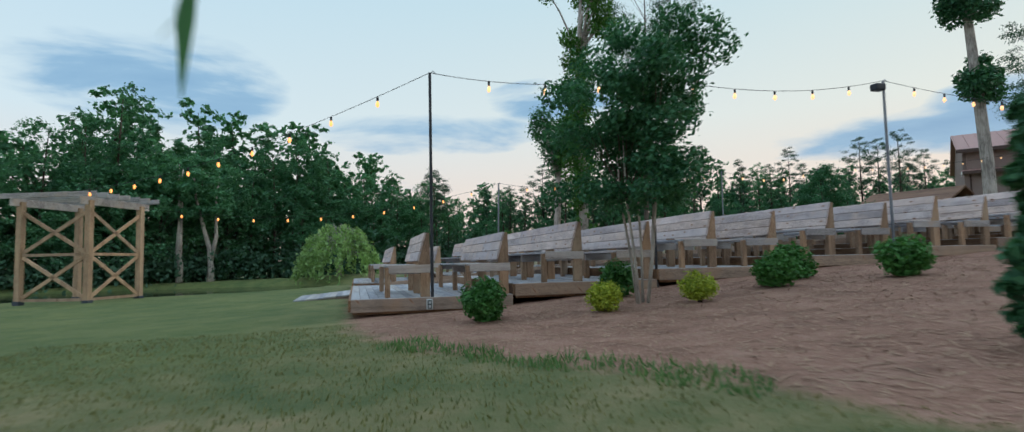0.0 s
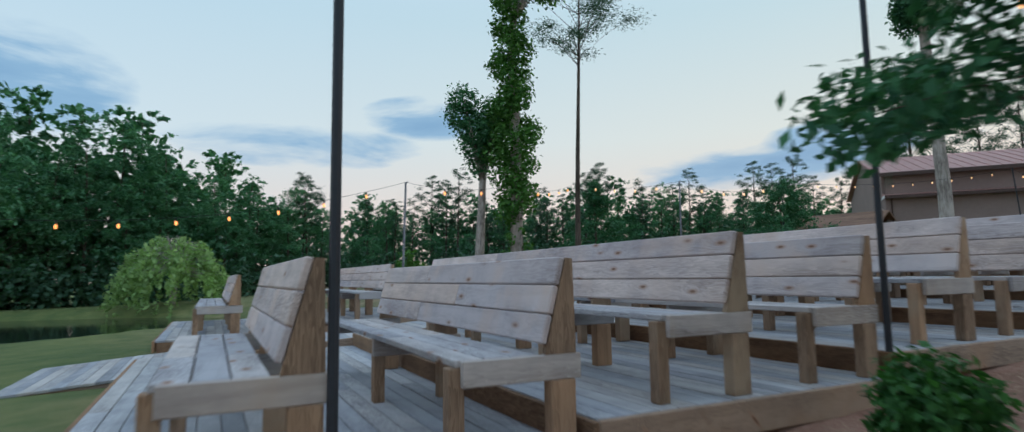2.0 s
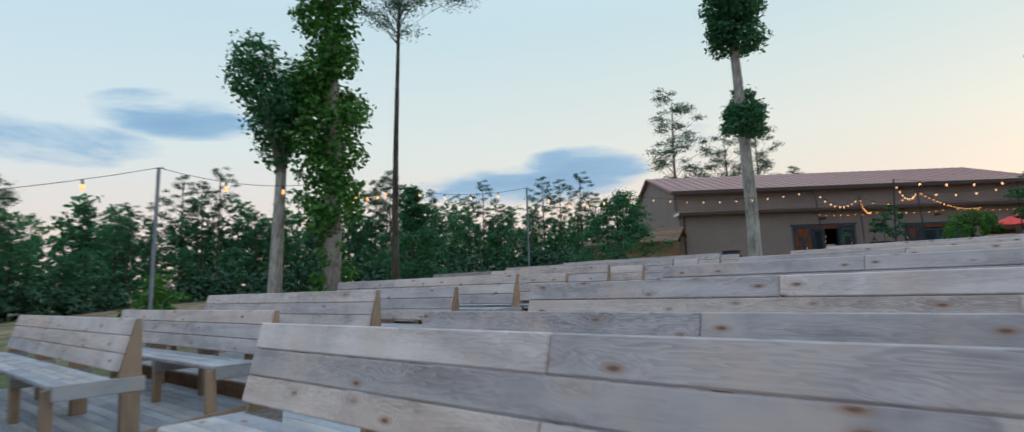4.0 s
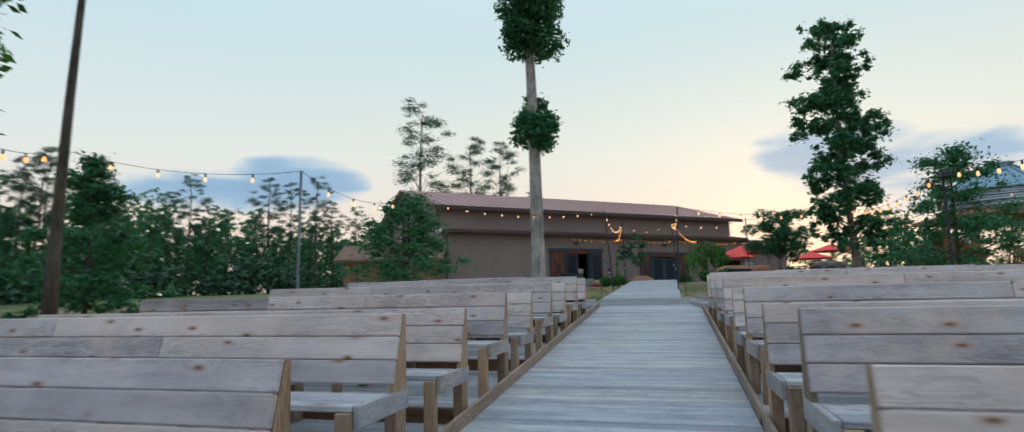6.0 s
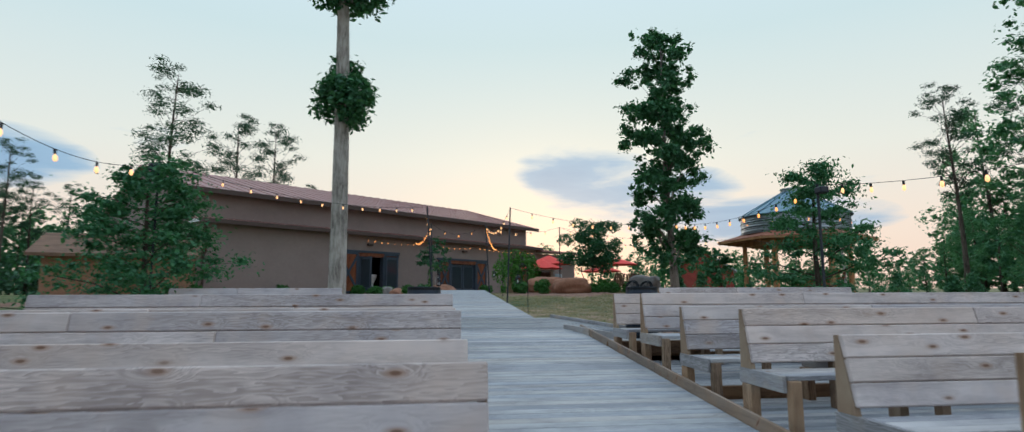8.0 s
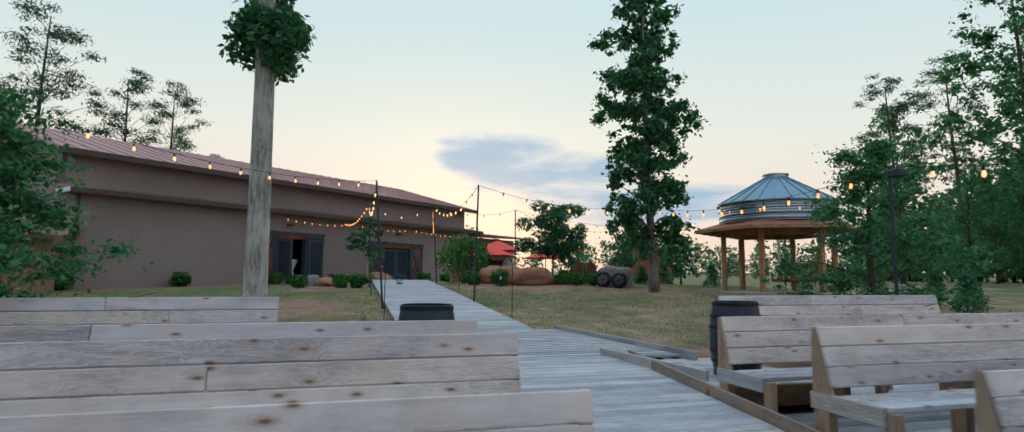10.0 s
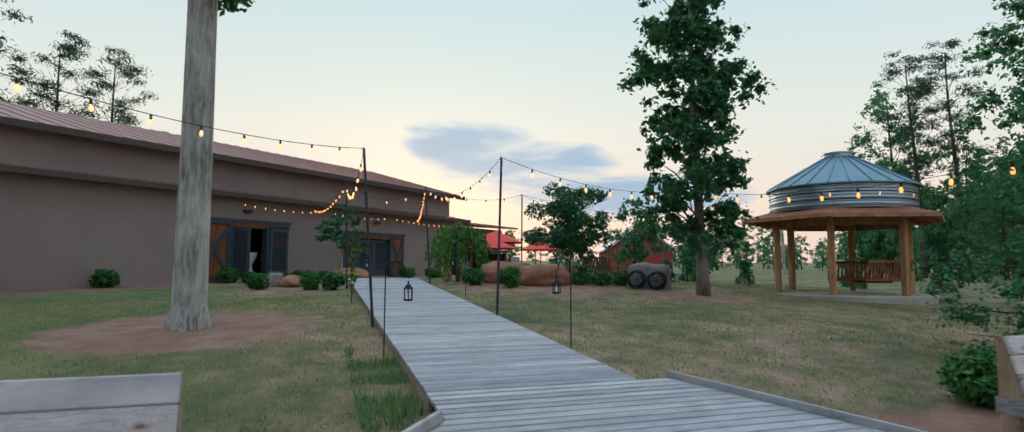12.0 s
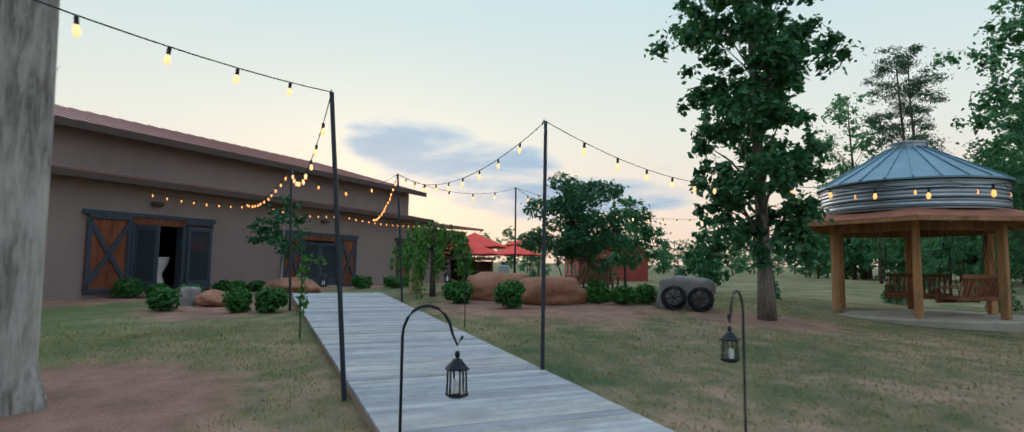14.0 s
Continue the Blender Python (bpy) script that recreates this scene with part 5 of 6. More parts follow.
def tufted_tree():
    """The bare trunk by the ramp with two separate tufts of leaves and a high crown."""
    r = rg(11)
    b = bmesh.new()
    tube(b, [(0, 0, -0.3), (0, 0, 0.0), (0.0, 0.02, 0.45), (-0.02, 0.02, 3.0), (-0.30, 0.0, 6.5), (-0.50, 0.05, 10.0), (-0.7, 0, 14.0), (-0.75, 0, 16.0)],
         [0.40, 0.34, 0.285, 0.262, 0.235, 0.19, 0.13, 0.06], 16)
    for k in range(5):
        a = 1.3 * k + 0.4
        tube(b, [(0.15 * math.cos(a), 0.15 * math.sin(a), 0.5), (0.32 * math.cos(a), 0.32 * math.sin(a), 0.06), (0.46 * math.cos(a), 0.46 * math.sin(a), -0.12)], [0.12, 0.10, 0.05], 6, False)
    cs, rs = [], []
    for (cx, cz, R, n) in ((-0.30, 6.75, 1.15, 14), (-0.25, 7.8, 0.6, 5), (-0.5, 10.6, 1.3, 10), (-0.6, 12.2, 1.5, 10), (-0.7, 14.5, 1.4, 8)):
        for _ in range(n):
            d = r.normal(size=3)
            d /= np.linalg.norm(d)
            cs.append((cx + d[0] * R * 0.6, d[1] * R * 0.6, cz + d[2] * R * 0.5))
            rs.append(R * r.uniform(0.35, 0.6))
            tube(b, [(cx, 0, cz - R * 0.4), cs[-1]], [0.05, 0.015], 5, False)
    v, f = leaves(r, cs, rs, 17000, 0.098, 0.9)
    return b, v, f


plant_tree("tree", (29.18, 17.82, gz(29.18, 17.82) - 0.05), tufted_tree(), BARK_GREY, LEAF_DARK, "tall grey trunk with tufts of leaves, standing beside the ramp")
plant_tree("tree", (31.53, 5.61, gz(31.53, 5.61)), limb_tree(rg(15), 10.9, 0.16, 1.35, 1.38, 68, 36000, 0.085, 0.85, 0.03, (0.26, 0.46), spread=lambda f: 0.40 + 0.62 * math.sin(math.pi * min(1, 0.10 + 0.82 * f)), shell=0.2, sub=9),
           BARK_MID, LEAF_DARK, "narrow upright tree with a dense dark crown on the lawn", turn=90)


def multi_stem(seed, h, stems, spread_r, leaf_n, leaf_s, base, splay=0.5):
    """One mesh for each stem with its twigs, and the leaves."""
    r = rg(seed)
    cs, rs, made = [], [], []
    for k in range(stems):
        b = bmesh.new()
        twigs = []
        made.append((b, twigs))
        a = 2 * math.pi * k / stems + r.uniform(-0.3, 0.3)
        tip = Vector((splay * math.cos(a), splay * math.sin(a), base))
        p0 = Vector((0.06 * math.cos(a), 0.06 * math.sin(a), -0.15))
        tube(b, [p0, p0.lerp(tip, 0.5) + Vector((0.03, 0.02, 0)), tip, tip * 1.12 + Vector((0, 0, (h - base) * 0.28))], [0.022, 0.020, 0.016, 0.006], 7)
        for _ in range(15):
            d = Vector((np.clip(r.normal(), -1.5, 1.5) * spread_r * 0.50, np.clip(r.normal(), -1.5, 1.5) * spread_r * 0.52, r.uniform(0.0, 1.0) * (h - base)))
            c = Vector((tip.x * 0.7, tip.y * 0.7, base)) + d
            twigs.append(tube(bmesh.new(), [tip.lerp(c, 0.02), tip.lerp(c, 0.6) + Vector((0, 0, 0.15)), c], [0.006, 0.005, 0.002], 5, False))
            cs.append(c)
            rs.append(spread_r * r.uniform(0.16, 0.34))
    v, f = leaves(r, cs, rs, leaf_n, leaf_s, 0.7, 0.15)
    return made, v, f


plant_tree("crepe_myrtle", (4.17, 4.02, gz(4.17, 4.02)), multi_stem(17, 3.95, 5, 1.12, 30000, 0.034, 1.45, 0.26), BARK_PALE, LEAF_MAPLE, "young multi-stemmed tree in the mulch bed")
def layered_tree(seed, h, wide, leaf_n, leaf_s, tiers=26):
    """Small tree with near-level boughs that carry flat, ragged pads of little leaves, widest near the foot."""
    r = rg(seed)
    b = bmesh.new()
    tube(b, [(0, 0, -0.2), (0.04, 0.02, h * 0.4), (-0.03, 0.03, h * 0.75), (0.02, 0, h * 0.97)], [0.07, 0.055, 0.03, 0.006], 8)
    cs, rs = [], []
    for k in range(tiers):
        f = (k + r.uniform(0, 0.8)) / tiers
        z = h * (0.10 + 0.84 * f)
        a = 2.4 * k + r.uniform(-0.5, 0.5)
        reach = wide * (1.02 - 0.82 * f ** 1.2) * r.uniform(0.6, 1.08)
        tip = Vector((reach * math.cos(a), reach * math.sin(a), z + reach * r.uniform(-0.02, 0.18)))
        root_at = Vector((0, 0, max(0.1, z - 0.18 * reach)))
        mid = root_at.lerp(tip, 0.5) + Vector((0, 0, 0.06 * reach))
        tube(b, [root_at, mid, tip], [0.022 * (1.2 - f), 0.013, 0.004], 5, False)
        for _ in range(8):
            u = r.uniform(0.3, 1.05)
            side = r.normal() * 0.20 * reach
            c = root_at.lerp(tip, u) + Vector((-side * math.sin(a), side * math.cos(a), r.normal() * 0.035 * h))
            cs.append(c)
            rs.append(wide * r.uniform(0.07, 0.15))
    v, f = leaves(r, cs, rs, leaf_n, leaf_s, 0.5, 0.1, soft=True)
    return b, v, f


plant_tree("tree", (22.55, 5.75, gz(22.55, 5.75)), layered_tree(19, 3.9, 2.1, 20000, 0.042), BARK_DARK, LEAF_MAPLE, "small wide layered tree behind the upper benches")
plant_tree("tree", (22.05, 20.4, gz(22.05, 20.4)), layered_tree(23, 3.75, 2.5, 22000, 0.044, 30), BARK_DARK, LEAF_MAPLE, "small layered tree on the lawn before the hall")
plant_tree("tree", (17.0, 26.5, gz(17.0, 26.5)), layered_tree(27, 4.6, 1.8, 15000, 0.06, 26), BARK_DARK, LEAF_MAPLE, "bushy young tree beside the thin pine")
plant_tree("tree", (36.07, 7.66, gz(36.07, 7.66)), multi_stem(29, 3.1, 4, 1.15, 13000, 0.052, 0.9), BARK_DARK, LEAF_MAPLE, "young bushy tree behind the boulders")
plant_tree("tree", (42.2, 14.78, gz(42.2, 14.78)), limb_tree(rg(31), 2.9, 0.035, 1.25, 0.85, 20, 2400, 0.065, 0.6, 0.0, (0.3, 0.5), sub=5), BARK_PALE, LEAF_MAPLE, "thin open-crowned sapling beside the hall doors")


plant_tree("sapling", (6.9, 23.0, gz(6.9, 23.0)), limb_tree(rg(39), 1.75, 0.03, 0.5, 0.55, 22, 1500, 0.06, 0.7, 0.0, (0.3, 0.5), sub=4), BARK_DARK, LEAF_IVY, "small yellow-green sapling on the lawn before the wood")


plant_tree("tree", (44.25, 0.51, gz(44.25, 0.51)), limb_tree(rg(43), 3.9, 0.06, 1.0, 1.45, 24, 5200, 0.085, 0.9, 0.0, (0.3, 0.5), sub=6), BARK_DARK, LEAF_MAPLE, "young open-crowned tree beside the red barn")
plant_tree("tree", (39.48, -0.15, gz(39.48, -0.15)), limb_tree(rg(44), 2.3, 0.05, 0.5, 0.9, 22, 3600, 0.08, 0.9, 0.0, (0.3, 0.5), sub=6), BARK_DARK, LEAF_MAPLE, "small bushy tree on the meadow")


def willow(seed=41, strands=150, wide=2.3):
    r = rg(seed)
    b = bmesh.new()
    tube(b, [(0, 0, -0.2), (0.05, 0, 1.0), (0.0, 0.05, 2.2)], [0.16, 0.12, 0.08], 8)
    vs, fs, n = [], [], 0
    for _ in range(strands):
        a, rr = r.uniform(0, 6.28), wide * math.sqrt(r.uniform(0.02, 1))
        top = 3.2 * (1 - (rr / 3.0) ** 2) + r.uniform(-0.2, 0.2)
        tip = np.array([rr * math.cos(a), rr * math.sin(a), top])
        tube(b, [(0, 0, 2.0), (tip[0] * 0.5, tip[1] * 0.5, top + 0.1), tuple(tip)], [0.02, 0.012, 0.005], 4, False)
        L = r.uniform(0.8, 2.0)
        k = 22
        p = tip + np.stack([0.25 * L * np.linspace(0, 1, k) * math.cos(a), 0.25 * L * np.linspace(0, 1, k) * math.sin(a), -L * np.linspace(0, 1, k) ** 1.1], 1)
        v, f = leaves(r, p, np.full(k, 0.14), 50, 0.085, 1.3, 0.6)
        vs.append(v), fs.append(f + n)
        n += len(v)
    return b, np.concatenate(vs), np.concatenate(fs)


plant_tree("tree", (38.8, 10.84, gz(38.8, 10.84)), willow(37, 70, 1.9), BARK_DARK, LEAF_IVY, "small weeping tree by the drinks stall", scale=0.64)
plant_tree("willow_tree", (-0.9, 42.0, -0.45), willow(), BARK_GREY, LEAF_WILLOW, "small pale-green weeping willow on the far pond bank", scale=1.25)

# woodland: a few kinds of tree, each copied with its parts; plainer ones for the distance
KINDS = []
for s, (h, bare, cr, n) in enumerate(((15, 2.0, 3.4, 40), (12.5, 1.2, 3.4, 38), (16.5, 4.0, 3.0, 38), (10.0, 0.6, 3.0, 34))):
    KINDS.append(limb_tree(rg(100 + s), h, 0.20, bare, cr, n, 9500, 0.128, 0.8, 0.0, (0.24, 0.42), shell=0.1, sub=8))
PINES = [pine(120, 17, 7.5, 2.6, 6000, 0.13, 44, 0.0), pine(121, 14, 4.0, 2.4, 6000, 0.13, 54, 0.01)]
FAR = [limb_tree(rg(140 + s), h, 0.20, bare, cr, n, 2600, 0.27, 0.8, 0.0, (0.24, 0.42), shell=0.1, limbs=False, sub=6) for s, (h, bare, cr, n) in enumerate(((14, 1.0, 3.4, 36), (11.5, 0.6, 3.4, 32), (16, 2.5, 3.0, 34)))]
masters = []
for i, k in enumerate(KINDS):
    masters.append(plant_tree("woodland_tree", (0, 0, 0), k, BARK_DARK, LEAF_MID, "leafy dark-green tree at the wood's edge", group="woodland"))
for k in PINES:
    masters.append(plant_tree("woodland_pine", (0, 0, 0), k, BARK_DARK, LEAF_PINE, "tall slender pine above the wood", group="woodland"))
for k in FAR:
    masters.append(plant_tree("woodland_tree", (0, 0, 0), k, BARK_DARK, LEAF_MID, "distant leafy tree in the wood", group="woodland"))
used = set()
rw = random.Random(5)


def wood_tree(kind, x, y, scale=1.0):
    ob = masters[kind]
    base = ground_z(x, y) - 0.1 * scale
    m = pose(x, y, base, rw.uniform(-2, 2), rw.uniform(-2, 2), rw.uniform(0, 360))
    if kind not in used:
        used.add(kind)
        ob.matrix_basis = m
        ob.scale = (scale, scale, scale)
        return ob
    o = copy_thing(ob, m)
    o.scale = (scale * rw.uniform(0.92, 1.08),) * 3
    return o


# edge of the wood: west and north, beyond the pond, as (bearing, distance, height) from the seats
EDGE = [(40, 46, 0.78), (30, 46, 0.82), (22, 46, 0.86), (14, 47, 0.84), (6, 48, 0.76), (0, 50, 0.62), (-6, 54, 0.50), (-16, 58, 0.47), (-24, 58, 0.46), (-32, 58, 0.48), (-40, 60, 0.46), (-48, 64, 0.46), (-56, 72, 0.44)]
for j in range(len(EDGE) - 1):
    (b0, d0, h0), (b1, d1, h1) = EDGE[j], EDGE[j + 1]
    n = 7
    for i in range(n):
        f = (i + rw.random()) / n
        for row in range(2 if b0 > -4 else 3):
            bear, dist, hh = b0 + (b1 - b0) * f, d0 + (d1 - d0) * f + row * 4.5 + rw.uniform(-1.5, 1.5), (h0 + (h1 - h0) * f) * rw.uniform(0.78, 1.12)
            x, y = 3 - dist * math.sin(radians(bear)), 2 + dist * math.cos(radians(bear))
            kind = rw.choice((0, 1, 2, 3, 3)) if row == 0 and (bear > -4 or rw.random() < 0.5) else rw.choice((4, 5)) if row == 0 else rw.choice((6, 7, 8))
            wood_tree(kind, x, y, hh * (1.05 if row else 1.15 if kind in (4, 5) else 0.92))
for bear, dist, s in ((-11, 60, 0.58), (-17, 62, 0.60), (-27, 62, 0.66), (-33, 62, 0.66), (-37, 64, 0.66), (-41, 62, 0.60), (-47, 66, 0.66), (-50, 62, 0.58), (-13, 70, 0.68), (-22, 66, 0.62)):
    wood_tree(rw.choice((4, 5)), 3 - dist * math.sin(radians(bear)), 2 + dist * math.cos(radians(bear)), s)
# behind the hall
for x, y, s, k in ((60.6, 36.2, 1.30, 5), (62.6, 32.2, 1.06, 5), (63.8, 28.9, 1.05, 5), (65.0, 26.1, 0.72, 5)):
    wood_tree(k, x, y, s)
# south and east, behind the gazebo
for x, y, s, k in ((33, -26, 1.0, 2), (27, -22, 1.1, 0), (22, -18, 1.1, 2), (38, -30, 1.0, 4), (58.2, -43.0, 1.34, 4), (64.9, -43.4, 1.42, 0), (47.0, -37.5, 1.38, 2), (41.5, -37.0, 1.45, 0), (50.1, -24.8, 0.48, 2), (46.2, -27.4, 0.46, 0), (45.0, -28.4, 0.52, 2), (43.0, -31.0, 0.6, 2), (58, -36, 0.6, 7), (62, -38, 0.62, 8), (54, -37, 0.65, 6), (66, -38, 0.5, 6), (50, -39, 0.75, 8), (55, -47, 1.0, 7), (51, -45, 1.1, 8), (61, -48, 0.95, 6), (70, -46, 0.8, 7), (44, -30, 0.7, 1), (18, -22, 1.2, 0), (30, -34, 1.1, 1), (25, -30, 1.2, 2),
                   (48, -38, 0.75, 3), (54, -44, 0.8, 1), (60, -46, 0.8, 3), (66, -46, 0.8, 0), (72, -44, 0.45, 7), (80, -40, 0.4, 6), (86, -34, 0.4, 7), (92, -28, 0.45, 6), (98, -20, 0.45, 7), (104, -12, 0.5, 7),
                   (76, -52, 0.5, 8), (64, -56, 0.7, 8), (54, -56, 0.9, 6), (44, -46, 0.9, 8), (90, -44, 0.45, 6), (100, -34, 0.5, 7), (110, -22, 0.55, 7), (112, -4, 0.6, 6), (35.8, -18.2, 1.12, 2), (44.3, -19.3, 0.86, 4), (39.5, -19.0, 0.55, 1), (38.3, -11.0, 0.24, 3), (62, -8, 0.35, 3), (70, -14, 0.3, 1), (58, -2, 0.35, 3), (28, -13, 0.5, 3)):
    wood_tree(k, x, y, s)
r_far = random.Random(9)
for i in range(46):
    a = radians(-62 - 2.4 * i)
    d = r_far.uniform(120, 150)
    wood_tree(r_far.choice((6, 7)), 20 - d * math.sin(a), 8 + d * math.cos(a), r_far.uniform(0.35, 0.6))

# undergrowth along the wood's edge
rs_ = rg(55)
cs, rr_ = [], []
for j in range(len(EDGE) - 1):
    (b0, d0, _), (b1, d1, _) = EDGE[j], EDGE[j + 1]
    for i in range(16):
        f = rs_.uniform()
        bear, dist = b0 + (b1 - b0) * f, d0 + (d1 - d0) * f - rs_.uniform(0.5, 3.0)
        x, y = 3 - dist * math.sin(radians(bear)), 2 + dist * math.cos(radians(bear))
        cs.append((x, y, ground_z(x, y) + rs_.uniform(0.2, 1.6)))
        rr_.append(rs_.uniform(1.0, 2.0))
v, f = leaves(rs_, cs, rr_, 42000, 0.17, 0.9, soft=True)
# the darker pine green puts the wood's inner shade into the leaf colour
solo("undergrowth", mesh_np("undergrowth", v, f, LEAF_PINE), LEAF_PINE, "dense shrubs along the edge of the wood, coloured dark for its shade", "undergrowth", "stuff")


# ---- shrubs ----
def shrub(name, x, y, r, h, seed, mat, label, n=1500, s=0.035, square=False):
    q = rg(seed)
    z = gz(x, y)
    r, h = r * 0.86, h * 0.88
    root = thing(name, (x, y, z), label, "shrub", "bedding shrubs" if x < 15 else "hall shrubs")
    cs, rs = [], []
    for _ in range(26):
        d = q.normal(size=3)
        d /= np.linalg.norm(d)
        if square:
            d = np.clip(d * 1.3, -0.8, 0.8)
        cs.append((d[0] * r * 0.62, d[1] * r * 0.62, h * 0.52 + d[2] * h * 0.33))
        rs.append(r * q.uniform(0.32, 0.5))
    v, f = leaves(q, cs, rs, n, s, h / (2 * r) * 1.2, 0, 0.7)
    v[:, 2] = np.maximum(v[:, 2], 0.01)
    part("foliage", mesh_np("foliage", v, f, mat), mat, root)
    for k in range(4):
        b = tube(bmesh.new(), [(0.01 * k, 0, -0.1), (0.3 * r * math.cos(k * 1.6), 0.3 * r * math.sin(k * 1.6), h * 0.6)], [0.02, 0.006], 5, False)
        part("stem", b, BARK_DARK, root)


shrub("boxwood", 1.97, 4.15, 0.36, 0.58, 1, LEAF_BOX, "round dark-green clipped shrub in the mulch bed", 3000, 0.036)
shrub("golden_shrub", 3.42, 3.58, 0.27, 0.42, 2, LEAF_YELLOW, "small round golden-yellow shrub in the mulch bed", 3600, 0.019)
shrub("boxwood", 4.30, 5.16, 0.34, 0.62, 3, LEAF_BOX, "squarish clipped green shrub beside the deck", 2800, 0.034, True)
shrub("golden_shrub", 4.70, 3.48, 0.27, 0.42, 4, LEAF_YELLOW, "small round golden-yellow shrub in the mulch bed", 3600, 0.019)
shrub("boxwood", 6.26, 3.96, 0.36, 0.56, 5, LEAF_BOX, "broad clipped green shrub in the mulch bed", 2800, 0.038)
shrub("boxwood", 7.23, 4.72, 0.38, 0.60, 6, LEAF_BOX, "clipped green shrub beside the deck", 2400, 0.038, True)
shrub("boxwood", 7.95, 3.35, 0.44, 0.62, 7, LEAF_BOX, "broad clipped green shrub in the mulch bed", 2600, 0.038)
shrub("boxwood", 22.05, 9.0, 0.40, 0.60, 8, LEAF_BOX, "round dark-green shrub on the lawn by the landing", 2400, 0.040)
for i, (x, y, r, h) in enumerate(((36.03, 10.99, 0.42, 0.62), (34.6, 10.23, 0.42, 0.66), (34.8, 7.76, 0.40, 0.45), (34.38, 7.28, 0.42, 0.52), (34.76, 6.42, 0.42, 0.52), (35.65, 7.23, 0.36, 0.6),
                                  (36.18, 15.92, 0.36, 0.55), (35.76, 15.27, 0.38, 0.58), (37.22, 17.42, 0.36, 0.5), (39.1, 17.05, 0.36, 0.5), (41.2, 18, 0.34, 0.45), (41.7, 18.8, 0.45, 0.6), (43.2, 16.5, 0.32, 0.42), (43.1, 16.05, 0.36, 0.42), (43.4, 15.5, 0.36, 0.42),
                                  (36, 24.7, 0.45, 0.65), (38.9, 21.9, 0.48, 0.62), (45.1, 11.8, 0.45, 0.6), (45.7, 10.5, 0.45, 0.5), (46.2, 10, 0.45, 0.5))):
    shrub("shrub", x, y, r, h, 20 + i, LEAF_BOX, "round green shrub in the bed before the hall", 1300, 0.055)
def forked(seed, fork=1.0):
    """Pale trunk that forks low down, leafy above."""
    r = rg(seed)
    b = bmesh.new()
    tube(b, [(0, 0, -0.3), (0.03, 0.02, 1.2), (-0.1, 0, 2.6), (-0.55 * fork, 0.1, 4.2), (-1.1 * fork, 0.1, 6.4), (-1.2 * fork, 0, 8.5)], [0.27, 0.21, 0.17, 0.13, 0.08, 0.03], 9)
    tube(b, [(0.0, 0.02, 1.6), (0.35 * fork, 0, 3.4), (0.25 * fork, 0.2, 5.6), (0.5 * fork, 0.1, 8.0)], [0.16, 0.13, 0.09, 0.03], 8)
    cs = [(r.normal() * 1.1, r.normal() * 1.1, r.uniform(4.6, 9.0)) for _ in range(60)]
    v, f = leaves(r, cs, r.uniform(0.25, 0.55, 60), 4200, 0.13, 0.7)
    return b, v, f


# woods to the south and east
rb_ = random.Random(21)
for i in range(64):
    a = radians(-118 - 1.05 * i + rb_.uniform(-0.6, 0.6))
    d = rb_.uniform(82, 104) if i < 20 else rb_.uniform(58, 74) if i < 40 else rb_.uniform(46, 60)
    wood_tree(rb_.choice((6, 7, 8)), 24 - d * math.sin(a), 8 + d * math.cos(a), rb_.uniform(0.28, 0.48) if i < 20 else rb_.uniform(0.5, 0.8) if i < 40 else rb_.uniform(0.7, 1.0))
plant_tree("birch_tree", (-9.7, 43.2, -0.6), forked(71), BARK_PALE, LEAF_MID, "pale-trunked forked tree at the pond's far edge")
plant_tree("birch_tree", (-11.6, 42.8, -0.6), forked(72, 0.1), BARK_PALE, LEAF_MID, "pale-trunked tree at the pond's far edge")
plant_tree("tree", (4.33, -0.92, gz(4.33, -0.92)), limb_tree(rg(73), 1.5, 0.05, 0.05, 0.24, 40, 5200, 0.045, 0.9, 0.0, (0.3, 0.5), spread=lambda f: 1.0 - 0.8 * f), BARK_DARK, LEAF_DARK, "small dense evergreen at the edge of the bed")


def overhang():
    """Young tree close by the start, of which a drooping twig hangs into view."""
    r = rg(77)
    b = bmesh.new()
    tube(b, [(0, 0, -0.2), (0.05, 0.0, 1.2), (0.35, 0.25, 2.2)], [0.05, 0.04, 0.025], 7)
    tube(b, [(0.35, 0.25, 2.2), (1.1, 0.6, 2.25), (1.72, 0.92, 1.78), (1.80, 0.98, 1.55)], [0.02, 0.010, 0.004, 0.002], 5, False)
    tube(b, [(0.35, 0.25, 2.2), (1.3, 0.6, 2.35), (2.15, 0.88, 1.80), (2.28, 0.90, 1.60)], [0.02, 0.010, 0.004, 0.002], 5, False)
    cs = [(1.66 + 0.035 * k, 0.88 + 0.025 * k, 1.80 - 0.075 * k) for k in range(6)] + [(2.1 + 0.04 * k, 0.86 + 0.01 * k, 1.86 - 0.05 * k) for k in range(5)]
    v, f = leaves(r, cs, [0.035] * len(cs), 26, 0.060, 1.0, 1.6, wide=0.20)
    cs2 = [(0.1 * k - 0.4, -0.3 + 0.1 * k, 1.9 + 0.06 * k) for k in range(8)]
    v2, f2 = leaves(r, cs2, [0.22] * 8, 500, 0.05, 1.0, 0.6)
    return b, np.concatenate([v, v2]), np.concatenate([f, f2 + len(v)])


plant_tree("tree", (-1.72, -3.42, gz(-1.72, -3.42) - 0.13), overhang(), BARK_GREY, LEAF_DARK, "slender young tree with drooping leaves beside the lawn")
